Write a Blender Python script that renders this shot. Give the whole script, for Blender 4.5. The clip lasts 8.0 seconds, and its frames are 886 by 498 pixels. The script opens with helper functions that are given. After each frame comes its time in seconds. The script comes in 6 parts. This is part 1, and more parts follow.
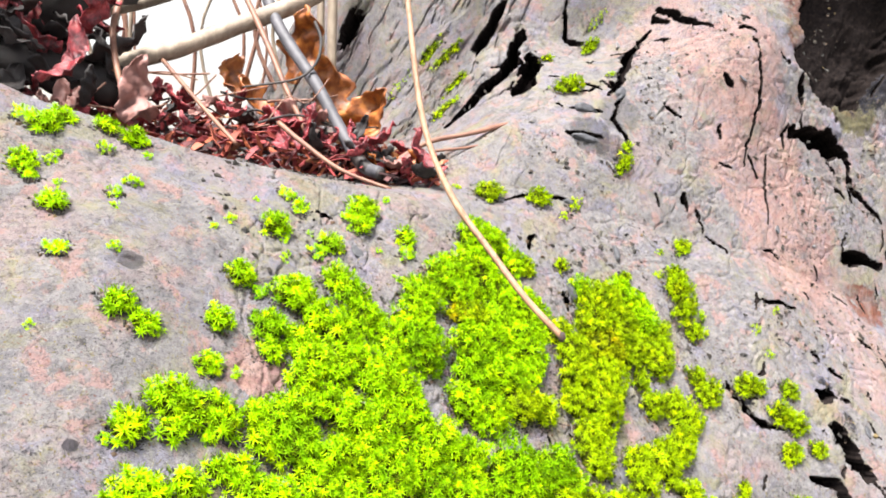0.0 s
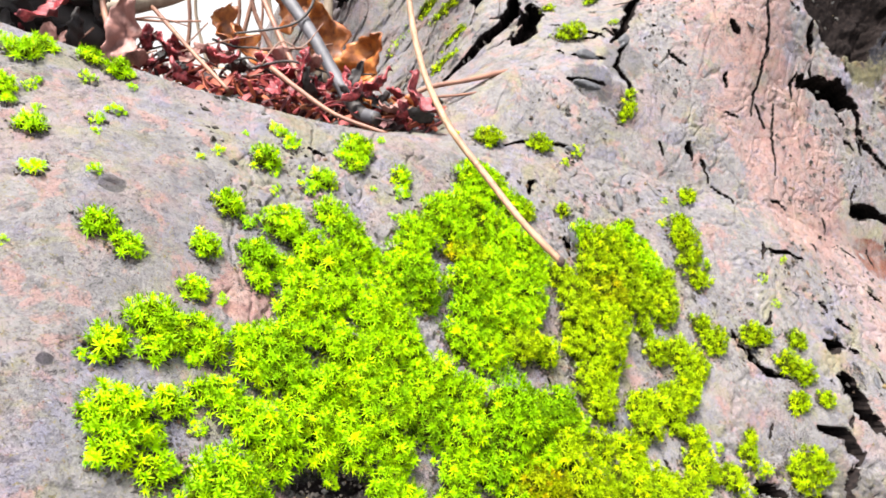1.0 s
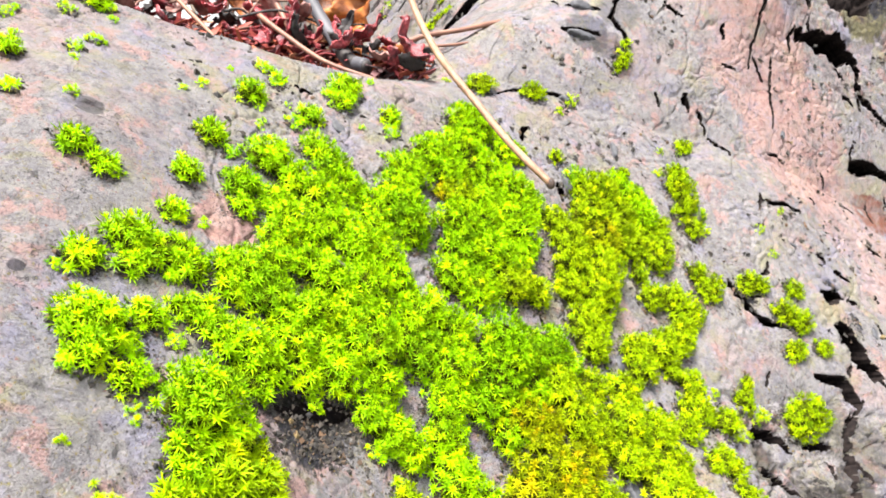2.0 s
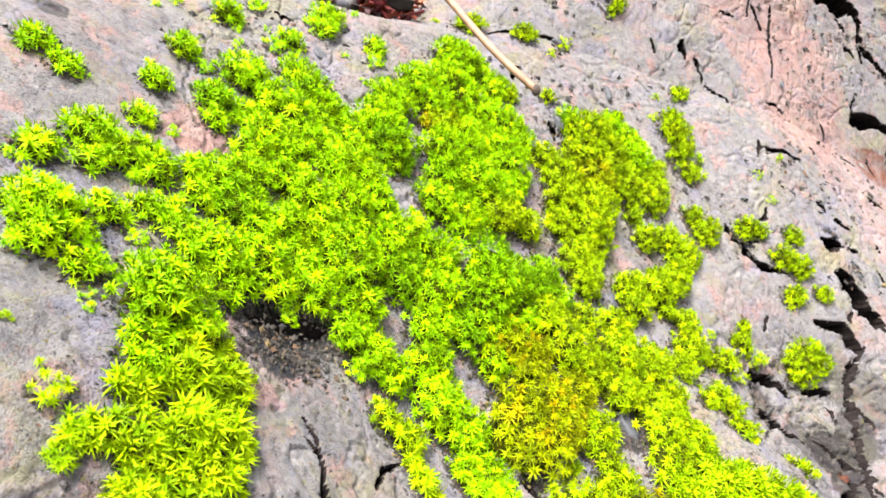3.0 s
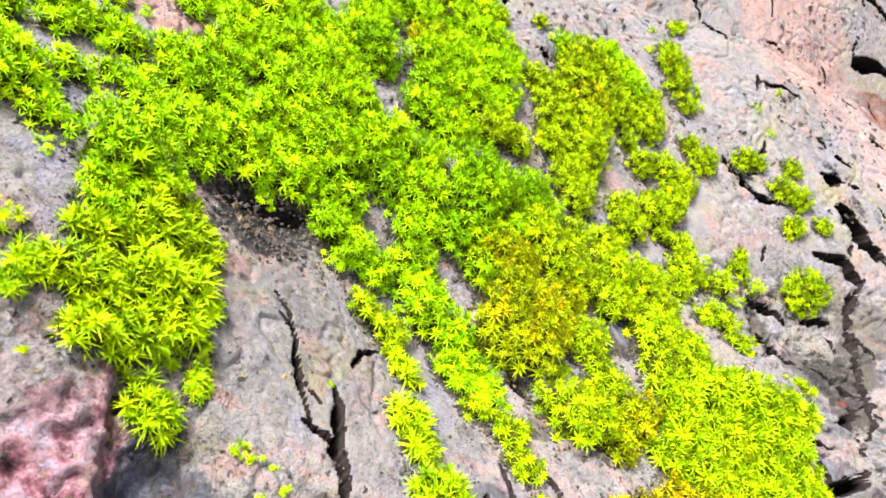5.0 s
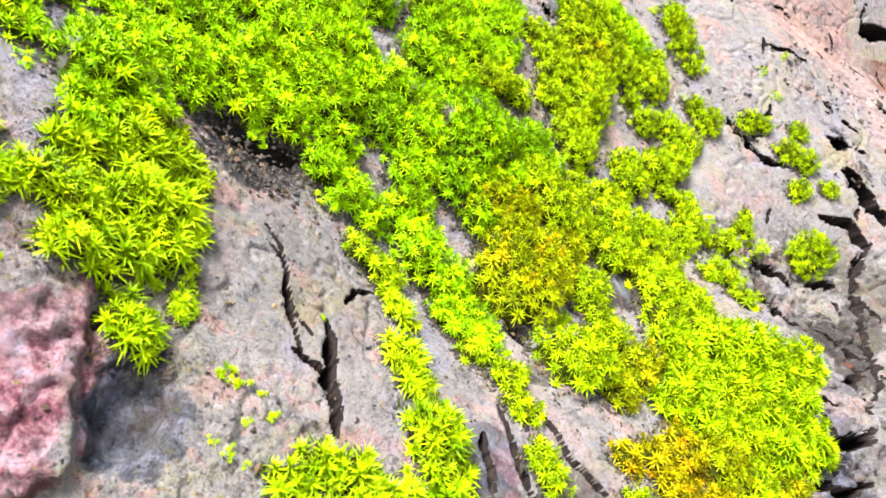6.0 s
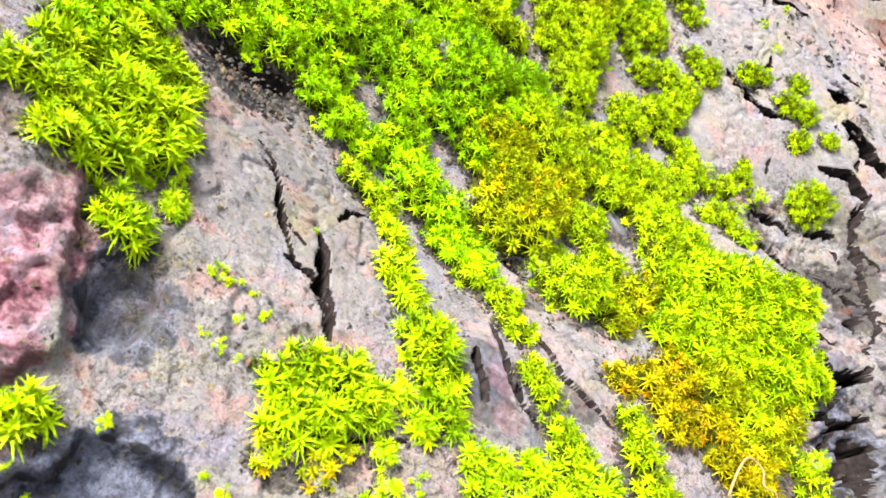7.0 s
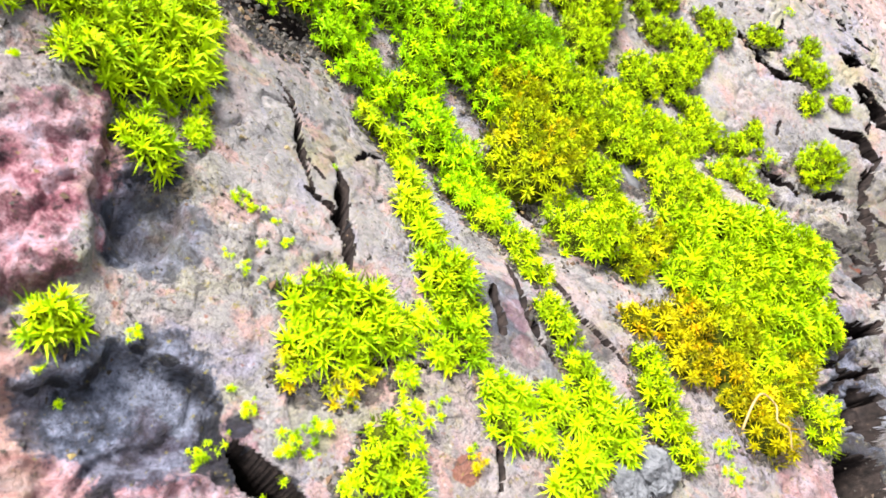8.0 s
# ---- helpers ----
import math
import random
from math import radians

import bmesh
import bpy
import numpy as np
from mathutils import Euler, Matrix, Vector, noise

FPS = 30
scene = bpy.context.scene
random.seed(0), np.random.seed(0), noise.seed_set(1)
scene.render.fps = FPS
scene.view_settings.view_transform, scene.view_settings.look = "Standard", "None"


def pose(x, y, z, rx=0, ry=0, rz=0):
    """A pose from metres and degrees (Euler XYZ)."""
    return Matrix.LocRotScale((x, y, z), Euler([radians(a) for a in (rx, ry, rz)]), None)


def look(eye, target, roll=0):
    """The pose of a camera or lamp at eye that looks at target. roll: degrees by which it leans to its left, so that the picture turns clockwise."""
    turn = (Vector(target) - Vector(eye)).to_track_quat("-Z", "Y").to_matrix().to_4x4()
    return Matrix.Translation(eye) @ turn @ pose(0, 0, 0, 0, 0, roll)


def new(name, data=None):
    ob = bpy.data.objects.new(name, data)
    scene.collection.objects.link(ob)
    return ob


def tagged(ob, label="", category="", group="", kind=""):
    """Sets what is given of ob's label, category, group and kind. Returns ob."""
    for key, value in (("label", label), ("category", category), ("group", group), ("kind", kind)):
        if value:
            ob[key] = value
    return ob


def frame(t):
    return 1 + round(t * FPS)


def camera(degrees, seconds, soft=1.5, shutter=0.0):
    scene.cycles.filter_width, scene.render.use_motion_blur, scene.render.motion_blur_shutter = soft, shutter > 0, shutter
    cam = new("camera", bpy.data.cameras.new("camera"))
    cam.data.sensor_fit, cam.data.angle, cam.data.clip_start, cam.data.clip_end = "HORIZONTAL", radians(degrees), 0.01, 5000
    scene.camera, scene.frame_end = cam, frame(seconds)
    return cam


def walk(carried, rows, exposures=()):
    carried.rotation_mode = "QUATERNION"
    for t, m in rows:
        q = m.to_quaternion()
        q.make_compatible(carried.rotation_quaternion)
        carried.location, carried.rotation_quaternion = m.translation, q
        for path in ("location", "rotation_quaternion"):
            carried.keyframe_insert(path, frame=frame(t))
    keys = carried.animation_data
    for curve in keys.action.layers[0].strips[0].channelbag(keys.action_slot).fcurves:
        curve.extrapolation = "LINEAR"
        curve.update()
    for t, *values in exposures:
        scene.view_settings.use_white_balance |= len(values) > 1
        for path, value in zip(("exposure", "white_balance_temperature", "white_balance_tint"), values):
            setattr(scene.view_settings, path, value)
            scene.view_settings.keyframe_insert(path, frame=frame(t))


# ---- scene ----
cam = camera(66.65, 8.0, soft=1.7)
# seconds; eye in millimetres; yaw, pitch and roll in degrees
PATH = [
    (0, -0.51, 2.38, 349.41, -0.214, -14.770, 0.596),
    (0.5, 0.55, 3.37, 344.32, 0.004, -15.426, 0.378),
    (1, 0.98, 3.82, 339.73, 0.137, -15.971, 0.216),
    (1.5, 1.54, 3.30, 335.07, 0.113, -16.418, 0.072),
    (3, 5.48, 3.83, 318.22, 0.282, -17.108, -0.276),
    (3.5, 6.27, 4.60, 311.35, 0.380, -17.167, -0.337),
    (4, 6.98, 4.36, 307.25, 0.500, -17.267, -0.328),
    (5.5, 8.51, 1.94, 301.81, 0.717, -17.726, -0.284),
    (6, 8.84, 2.65, 297.49, 0.833, -18.109, -0.220),
    (6.5, 10.01, 2.09, 293.71, 0.908, -18.596, -0.193),
    (7, 9.82, 0.35, 290.36, 1.086, -19.128, -0.298),
    (7.5, 9.05, -1.17, 286.98, 1.122, -19.840, -0.217),
    (8, 8.28, -1.79, 285.86, 1.301, -20.354, -0.224),
]
walk(cam, [(t, pose(x / 1000, y / 1000, z / 1000, 90 + pitch, 0, yaw) @ pose(0, 0, 0, 0, 0, roll)) for t, x, y, z, yaw, pitch, roll in PATH], [(0, 2.46), (3, 2.64), (5.5, 2.7), (8, 2.79)])
cam.data.dof.use_dof, cam.data.dof.focus_distance, cam.data.dof.aperture_fstop = True, 0.09, 110

# ---- world and light ----
world = bpy.data.worlds.new("overcast_sky")
scene.world = world
world.use_nodes = True
wt = world.node_tree
sky = wt.nodes.new("ShaderNodeTexSky")
sky.sky_type = 'NISHITA'
sky.sun_disc = False
sky.sun_elevation, sky.sun_rotation = radians(58.2), radians(184.4)
sky.air_density, sky.dust_density, sky.ozone_density = 1.0, 1.2, 1.0
pale = wt.nodes.new("ShaderNodeHueSaturation")
pale.inputs["Saturation"].default_value = 0.35
wt.links.new(sky.outputs["Color"], pale.inputs["Color"])
wt.links.new(pale.outputs["Color"], wt.nodes["Background"].inputs["Color"])
wt.nodes["Background"].inputs["Strength"].default_value = 0.06
sun = new("sun", bpy.data.lights.new("sun", 'SUN'))
sun.data.energy, sun.data.angle, sun.data.color = 4.0, radians(24), (1.0, 0.97, 0.93)
sun.matrix_world = look((-0.2, -0.26, 1.05), (0, 0, 0))


# ---- materials ----
def material(name):
    m = bpy.data.materials.new(name)
    m.use_nodes = True
    return m, m.node_tree, m.node_tree.nodes["Principled BSDF"]


def node(tree, kind, **settings):
    n = tree.nodes.new(kind)
    for key, value in settings.items():
        n.inputs[key].default_value = value
    return n


def noise_at(tree, scale, detail=4.0, rough=0.6, distort=0.0, source=None):
    n = node(tree, "ShaderNodeTexNoise", Scale=scale, Detail=detail, Roughness=rough, Distortion=distort)
    if source is None:
        source = tree.nodes.new("ShaderNodeTexCoord").outputs["Object"]
    tree.links.new(source, n.inputs["Vector"])
    return n.outputs["Fac"]


def ramp(tree, fac, *stops):
    r = tree.nodes.new("ShaderNodeValToRGB")
    while len(r.color_ramp.elements) < len(stops):
        r.color_ramp.elements.new(0.5)
    for e, (at, c) in zip(r.color_ramp.elements, stops):
        e.position = at
        e.color = (*c, 1) if isinstance(c, tuple) else (c, c, c, 1)
    tree.links.new(fac, r.inputs["Fac"])
    return r.outputs["Color"]


def mix(tree, fac, a, b, how='MIX'):
    m = tree.nodes.new("ShaderNodeMix")
    m.data_type, m.blend_type = 'RGBA', how
    for sock, v in ((m.inputs[0], fac), (m.inputs[6], a), (m.inputs[7], b)):
        if isinstance(v, (int, float)):
            sock.default_value = v
        elif isinstance(v, tuple):
            sock.default_value = (*v, 1)
        else:
            tree.links.new(v, sock)
    return m.outputs[2]


def bump(tree, bsdf, height, strength, distance):
    b = node(tree, "ShaderNodeBump", Strength=strength, Distance=distance)
    tree.links.new(height, b.inputs["Height"])
    tree.links.new(b.outputs["Normal"], bsdf.inputs["Normal"])


def spot(tree, centre, radius, ragged, edge=0.05):
    """A patch with a ragged rim: 1 within radius of centre (millimetres), 0 outside."""
    co = tree.nodes.new("ShaderNodeTexCoord").outputs["Object"]
    d = tree.nodes.new("ShaderNodeVectorMath")
    d.operation = 'DISTANCE'
    d.inputs[1].default_value = [c / 1000 for c in centre]
    tree.links.new(co, d.inputs[0])
    s = node(tree, "ShaderNodeMath")
    s.operation = 'MULTIPLY_ADD'
    tree.links.new(ragged, s.inputs[0])
    s.inputs[1].default_value = radius / 1000 * 1.5
    tree.links.new(d.outputs["Value"], s.inputs[2])
    r = node(tree, "ShaderNodeMapRange")
    tree.links.new(s.outputs[0], r.inputs["Value"])
    r.inputs["From Min"].default_value = radius / 1000 * (1.75 - edge)
    r.inputs["From Max"].default_value = radius / 1000 * (1.75 + edge)
    r.inputs["To Min"].default_value, r.inputs["To Max"].default_value = 1, 0
    return r.outputs["Result"]


def fade(tree, fac, much, broken=None):
    m = node(tree, "ShaderNodeMath")
    m.operation = 'MULTIPLY'
    tree.links.new(fac, m.inputs[0])
    m.inputs[1].default_value = much
    return mix(tree, 1.0, m.outputs[0], broken, 'MULTIPLY') if broken else m.outputs[0]


# ---- the frame of the bark: u across, v up the slope, w outwards, in millimetres ----
OUT = Vector((0.44305, -0.52306, 0.72809)).normalized()
ACROSS = (Vector((1, 0, 0)) - OUT.x * OUT).normalized()
UP = OUT.cross(ACROSS)
MIDDLE = Vector((13, 103, 290))
TO_WORLD = np.array([ACROSS, UP, OUT])


def at(u, v, w):
    return (MIDDLE + ACROSS * float(u) + UP * float(v) + OUT * float(w)) / 1000


def smooth(x):
    x = np.clip(x, 0, 1)
    return x * x * (3 - 2 * x)


def lattice(i, j, seed):
    h = np.sin(i * 127.1 + j * 311.7 + seed * 74.7) * 43758.5453
    return h - np.floor(h)


def cloud(u, v, size, seed, octaves=3):
    """Value noise, 0 to 1, with lumps of the given size in millimetres."""
    total, gain, norm = 0.0, 1.0, 0.0
    for k in range(octaves):
        a, b = u / size + 17.3 * k, v / size - 9.1 * k
        i, j = np.floor(a), np.floor(b)
        f, g = smooth(a - i), smooth(b - j)
        s = seed + 13 * k
        n = (lattice(i, j, s) * (1 - f) + lattice(i + 1, j, s) * f) * (1 - g) + (lattice(i, j + 1, s) * (1 - f) + lattice(i + 1, j + 1, s) * f) * g
        total, norm, gain, size = total + gain * n, norm + gain, gain * 0.5, size * 0.5
    return total / norm


# swells and dips of the bark: u, v, spread, height
SWELLS = [
    (-40, 140, 36, -24.8),
    (40, 0, 36, -10.2),
    (-90, 130, 36, -19.9),
    (20, 140, 24, -19.9),
    (-70, -40, 24, 13.2),
    (-60, 140, 36, -44.1),
    (0, -30, 11, -8.3),
    (110, 170, 24, 19.0),
    (70, 120, 11, 8.1),
    (80, -10, 16, -7.1),
    (0, 110, 11, -11.8),
    (40, 140, 11, -14.3),
    (-10, 150, 24, -18.9),
    (80, 60, 16, 4.6),
    (-80, 140, 36, -20.5),
    (-70, 10, 11, 4.0),
    (110, -90, 36, -10.9),
    (50, -30, 11, 6.0),
    (-20, -20, 11, -4.6),
]


def body(u, v):
    """The large form: a root running out of the trunk, and the trunk rising behind it."""
    u, v = np.asarray(u, float), np.asarray(v, float)
    w = -1.15 + 0.0140 * u + -0.0344 * v + 0.578 * np.maximum(0, v - 70)
    for a, b, s, k in SWELLS:
        w = w + k * np.exp(-((u - a) ** 2 + (v - b) ** 2) / (2 * s * s))
    w = w - np.maximum(0, v - 48 - 0.12 * np.maximum(u + 60, 0)) * np.clip((8 - u) / 30, 0, 1) * (0.55 + 0.6 * np.clip((-45 - u) / 25, 0, 1))
    w = w - np.maximum(0, v - 120) * np.clip((-30 - u) / 30, 0, 1) * 1.2
    return w - np.maximum(0, np.abs(u - 20) - 150) ** 2 / 260


CRACKS, HOLLOWS, TERRACES = [], [], []


def crack(depth, half, *line):
    CRACKS.append((depth, max(half, 0.2), line))


def hollow(u, v, ru, rv, depth, turn=0.0):
    HOLLOWS.append((u, v, ru, rv, depth, radians(turn)))


def terrace(depth, soft, *outline):
    """A layer of bark broken away inside the outline (or left standing, with a negative depth)."""
    TERRACES.append((depth, soft, outline))


terrace(2.3, 0.4, (-39.4, -72.5), (-37.3, -71.6), (-35.2, -70.4), (-32.7, -68.9), (-32.6, -67.4), (-30.8, -67.1), (-28.6, -68.5), (-26.8, -68.6), (-25.3, -69.9), (-23.9, -72.1), (-22.0, -73.2), (-19.8, -75.3), (-16.7, -77.5), (-18.0, -89.0), (-70.0, -89.0), (-52.0, -78.0))
terrace(-1.0, 0.6, (-28.0, -74.6), (-24.0, -74.6), (-19.5, -79.0), (-19.0, -89.0), (-60.0, -89.0), (-45.0, -76.0), (-36.0, -74.0))
terrace(0.9, 0.4, (-36.1, -54.6), (-32.5, -52.3), (-30.6, -53.3), (-30.4, -57.1), (-31.7, -60.7), (-34.2, -62.1), (-35.0, -61.1), (-35.8, -57.1))
terrace(-1.5, 0.6, (-47.6, -52.2), (-41.0, -47.4), (-38.9, -46.1), (-37.6, -52.4), (-36.8, -57.2), (-35.4, -63.2), (-37.0, -64.5), (-42.5, -67.1), (-55.0, -62.0))
crack(12.0, 1.13, (61.3, -7.0), (65.6, -4.0), (70.3, -4.2), (75.5, -5.8))
crack(12.0, 1.06, (83.3, 11.4), (89.9, 10.0), (93.7, 6.0))
crack(18.0, 1.09, (91.5, 4.1), (89.0, -3.1), (88.7, -9.3), (89.2, -12.2), (85.5, -19.9), (83.0, -26.2))
crack(10.0, 0.50, (79.1, -4.4), (85.3, -4.5))
crack(10.0, 0.50, (83.7, -7.5), (84.2, -10.4))
crack(8.0, 0.41, (62.2, -11.4), (69.7, -13.3), (74.3, -15.7))
crack(8.0, 0.47, (77.8, -15.0), (81.0, -18.1), (83.1, -20.3))
crack(10.0, 0.86, (81.0, -23.0), (74.3, -28.8), (71.5, -34.5))
crack(8.0, 0.34, (52.0, -36.4), (63.7, -34.8))
crack(14.0, 0.64, (-17.6, -43.4), (-17.6, -47.7), (-17.4, -50.2), (-16.7, -52.4), (-15.8, -55.4))
crack(10.0, 0.26, (-20.6, -48.0), (-19.0, -48.9), (-17.5, -50.3))
crack(8.0, 0.22, (-24.6, -36.0), (-22.9, -38.0), (-21.6, -42.9), (-21.1, -45.1), (-20.0, -47.7))
crack(16.0, 0.55, (0.4, -51.7), (-0.1, -54.7), (0.0, -56.8), (0.3, -58.4))
crack(12.0, 0.75, (-23.2, -72.9), (-21.2, -74.4), (-18.6, -76.6), (-16.5, -79.0))
crack(26.0, 2.35, (48.5, -61.1), (49.7, -64.4), (51.2, -66.8))
crack(3.0, 0.43, (8.1, -45.5), (10.1, -50.4), (12.7, -54.4), (15.6, -57.3))
crack(12.0, 0.76, (53.9, -34.2), (57.5, -41.1), (55.8, -48.3), (50.2, -54.2))
crack(12.0, 0.74, (47.6, -50.2), (54.4, -49.8), (63.8, -47.1))
crack(12.0, 0.83, (49.3, -57.8), (55.2, -55.5), (61.2, -51.9))
crack(4.0, 0.21, (-15.3, -64.8), (-11.3, -64.3), (-8.1, -63.8))
crack(4.0, 0.35, (2.7, -47.5), (3.6, -53.3), (4.8, -57.3), (6.0, -60.2))
crack(12.0, 0.80, (55.1, -43.5), (60.7, -42.3), (69.6, -38.4))
crack(6.0, 0.19, (-2.6, -67.1), (-1.8, -70.0), (-1.8, -73.3))
crack(10.0, 0.73, (63.7, 30.3), (67.4, 26.2), (71.0, 22.2), (79.5, 20.7))
crack(8.0, 0.55, (63.2, -5.7), (69.6, -4.4), (74.1, -5.2))
crack(8.0, 0.54, (83.6, 10.6), (90.2, 10.2), (93.4, 6.8))
crack(14.0, 1.68, (90.2, 31.6), (92.5, 30.7), (96.6, 32.7))
crack(26.0, 2.60, (92.9, 24.1), (96.5, 19.1), (100.0, 12.8))
crack(8.0, 0.49, (94.5, 6.8), (88.8, -3.3), (88.7, -13.0), (78.8, -30.2))
crack(6.0, 0.34, (75.3, 52.6), (82.4, 54.1), (90.4, 54.7))
crack(14.0, 1.66, (117.1, 80.5), (129.2, 82.1))
crack(7.0, 0.19, (-15.6, -39.8), (-14.0, -36.9), (-10.8, -35.1))
crack(7.0, 0.15, (-25.1, -33.9), (-23.2, -36.1), (-22.4, -39.4), (-21.3, -43.0), (-19.3, -45.5))
crack(8.0, 0.35, (6.2, -25.7), (9.3, -29.8), (9.2, -34.2), (11.3, -37.5))
crack(22.0, 2.26, (17.3, 143.4), (13.6, 127.6), (7.3, 118.2), (2.6, 114.0))
crack(12.0, 1.63, (9.3, 151.7), (8.4, 145.4), (7.1, 139.3))
crack(14.0, 2.03, (20.4, 134.7), (17.0, 118.5), (13.2, 111.2))
crack(8.0, 0.72, (26.0, 149.2), (30.5, 140.9), (35.2, 140.0))
crack(10.0, 0.83, (49.0, 136.7), (43.6, 127.9), (37.7, 112.2), (33.7, 104.4))
crack(14.0, 0.8, (50.3, 143.9), (59.9, 130.1))
crack(26.0, 2.90, (89.4, 106.7), (100.1, 108.1), (109.6, 108.6), (116.4, 105.9))
crack(10.0, 0.87, (115.2, 105.5), (119.1, 98.7), (132.5, 94.4))
crack(10.0, 1.03, (117.0, 79.0), (134.1, 81.8))
crack(6.0, 0.3, (69.1, 121.5), (75.3, 108.2), (75.6, 93.2))
crack(5.0, 0.32, (82.3, 98.4), (85.5, 78.9))
crack(12.0, 1.77, (91.0, 120.8), (93.2, 114.9))
crack(14.0, 2.89, (-29.2, 179.0), (-23.3, 184.1))
crack(8.0, 0.89, (21.5, 88.6), (30.7, 89.8))
crack(6.0, 0.61, (22.9, 98.5), (30.9, 98.4))
crack(6.0, 0.42, (5.8, 65.0), (16.3, 69.9), (24.2, 70.6))
crack(6.0, 0.46, (36.6, 103.6), (33.9, 96.0), (38.1, 90.0), (38.0, 82.0))
crack(6.0, 0.32, (-38.9, 40.7), (-35.4, 39.8))
crack(2.6, 1.11, (-33.1, -22.7), (-27.9, -20.7), (-22.2, -19.6))
crack(8.0, 0.57, (-21.9, 14.5), (-19.8, 14.0), (-18.1, 12.4))
# small dry splits all over, thickest on the trunk
r6 = random.Random(77)
for k in range(260):
    su, sv = r6.uniform(-95, 138), r6.uniform(-85, 150)
    if su < 10 and (sv > 50 or sv < 25) or sv < -10 or su < -30:
        continue
    turn_ = radians(r6.choice((r6.gauss(80, 18), r6.gauss(-15, 20), r6.gauss(120, 15))))
    reach_ = r6.uniform(1.0, 2.6) if sv < 25 else r6.uniform(1.0, 3.6)
    bend = r6.uniform(-0.5, 0.5)
    crack(r6.uniform(4, 9), r6.uniform(0.12, 0.2) if sv < 25 else r6.uniform(0.18, 0.46), (su - reach_ * math.cos(turn_), sv - reach_ * math.sin(turn_)), (su + bend, sv - bend), (su + reach_ * math.cos(turn_ + bend), sv + reach_ * math.sin(turn_ + bend)))
hollow(-33, -57.5, 2.6, 3.6, 1.6)
hollow(105, 140, 17, 20, 12)
hollow(-28.5, -21.5, 6, 3, 1.4)
hollow(-66.3, 12.8, 2.4, 1.2, 0.9)
hollow(48.5, -65.5, 5, 3, 22, 20)
hollow(57, -55, 5, 3, 4, 60)


def relief(u, v):
    """The fine relief of the bark on top of the large form."""
    warp = 5 * (cloud(u, v, 14, 3) - 0.5)
    far = smooth((v + 30) / 90)
    h = (0.38 + 0.22 * far) * (cloud(u + warp, v, 16, 11, 4) - 0.5) + 0.14 * (cloud(u, v * 0.8, 2.2, 29, 4) - 0.5)
    h = h - 0.16 * np.abs(2 * cloud(u, v, 2.0, 31, 4) - 1)
    # flaked layers with torn rims
    n = cloud(u * 1.3 + warp, v * 0.75 - warp, 13, 41, 6) * 7
    layer = np.floor(n) + smooth((n - np.floor(n) - 0.93) / 0.07)
    h = h + (0.13 + 0.07 * far) * (layer - 3.5)
    n = cloud(u * 0.8 - warp, v * 1.2, 7, 47, 5) * 6
    layer = np.floor(n) + smooth((n - np.floor(n) - 0.93) / 0.07)
    h = h + (0.07 + 0.05 * far) * (layer - 3)
    # thin fissures where the bark dries, more of them on the trunk
    for seed, tall_ in ((101, 0.5), (113, 1.4)):
        ridge = 1 - np.abs(2 * cloud(u + 0.4 * warp, v * tall_, 11, seed, 4) - 1)
        h = h - (0.4 + 0.15 * far) * smooth((ridge - 0.955) / 0.03) * smooth((cloud(u, v, 20, seed + 7, 2) - 0.5 + 0.08 * far) / 0.08)
    # the torn raw plates at the root's foot
    raw = np.clip(0.6 * np.exp(-((u + 33.2) ** 2 + (v + 57.5) ** 2) / 9) + smooth((-35.5 - u) / 2.5) * smooth((-44 - v) / 5) + smooth((-73 - v) / 2) * smooth((-20 - u) / 5), 0, 1)
    h = h + raw * (1.3 * (cloud(u, v, 1.9, 131, 4) - 0.5) - 1.1 * np.abs(2 * cloud(u * 0.8, v * 1.3, 1.7, 137, 3) - 1))
    # rugged ledges beside the lower moss
    side_ = smooth((u - 40) / 14) * smooth((12 - v) / 14)
    n = cloud(u * 0.9 + 1.5 * warp, v * 1.3, 9, 301, 6) * 7
    layer = np.floor(n) + smooth((n - np.floor(n) - 0.9) / 0.1)
    h = h + side_ * (0.75 * (layer - 3.5) + 1.4 * (cloud(u, v, 3.2, 307, 4) - 0.5) - 1.3 * smooth((1 - np.abs(2 * cloud(u, v * 1.2, 6, 311, 4) - 1) - 0.9) / 0.07))
    # rough ridges where the trunk turns into the fork
    back_ = smooth((v - 104) / 22) * smooth((24 - u) / 14)
    h = h + back_ * (2.6 * (cloud(u + warp, v * 0.45, 7, 211, 4) - 0.5) - 2.6 * smooth((1 - np.abs(2 * cloud(u * 1.2 + warp, v * 0.6, 6, 223, 5) - 1) - 0.88) / 0.07) + 1.8 * (cloud(u, v, 2.5, 227, 3) - 0.5))
    # the ragged rotten hollow high on the trunk
    cave_ = np.exp(-((u - 108) ** 2 + (v - 136) ** 2) / 500)
    h = h + cave_ * (7 * (cloud(u, v, 8, 331, 5) - 0.5) - 5 * np.abs(2 * cloud(u * 0.7, v * 1.4, 6, 337, 4) - 1))
    # pits and specks
    pit = cloud(u, v, 1.5, 57, 2)
    h = h - (0.25 - 0.15 * far) * smooth((pit - 0.68) / 0.1)
    grain = cloud(u, v, 0.8, 67, 2) - 0.5
    return h + 0.12 * grain


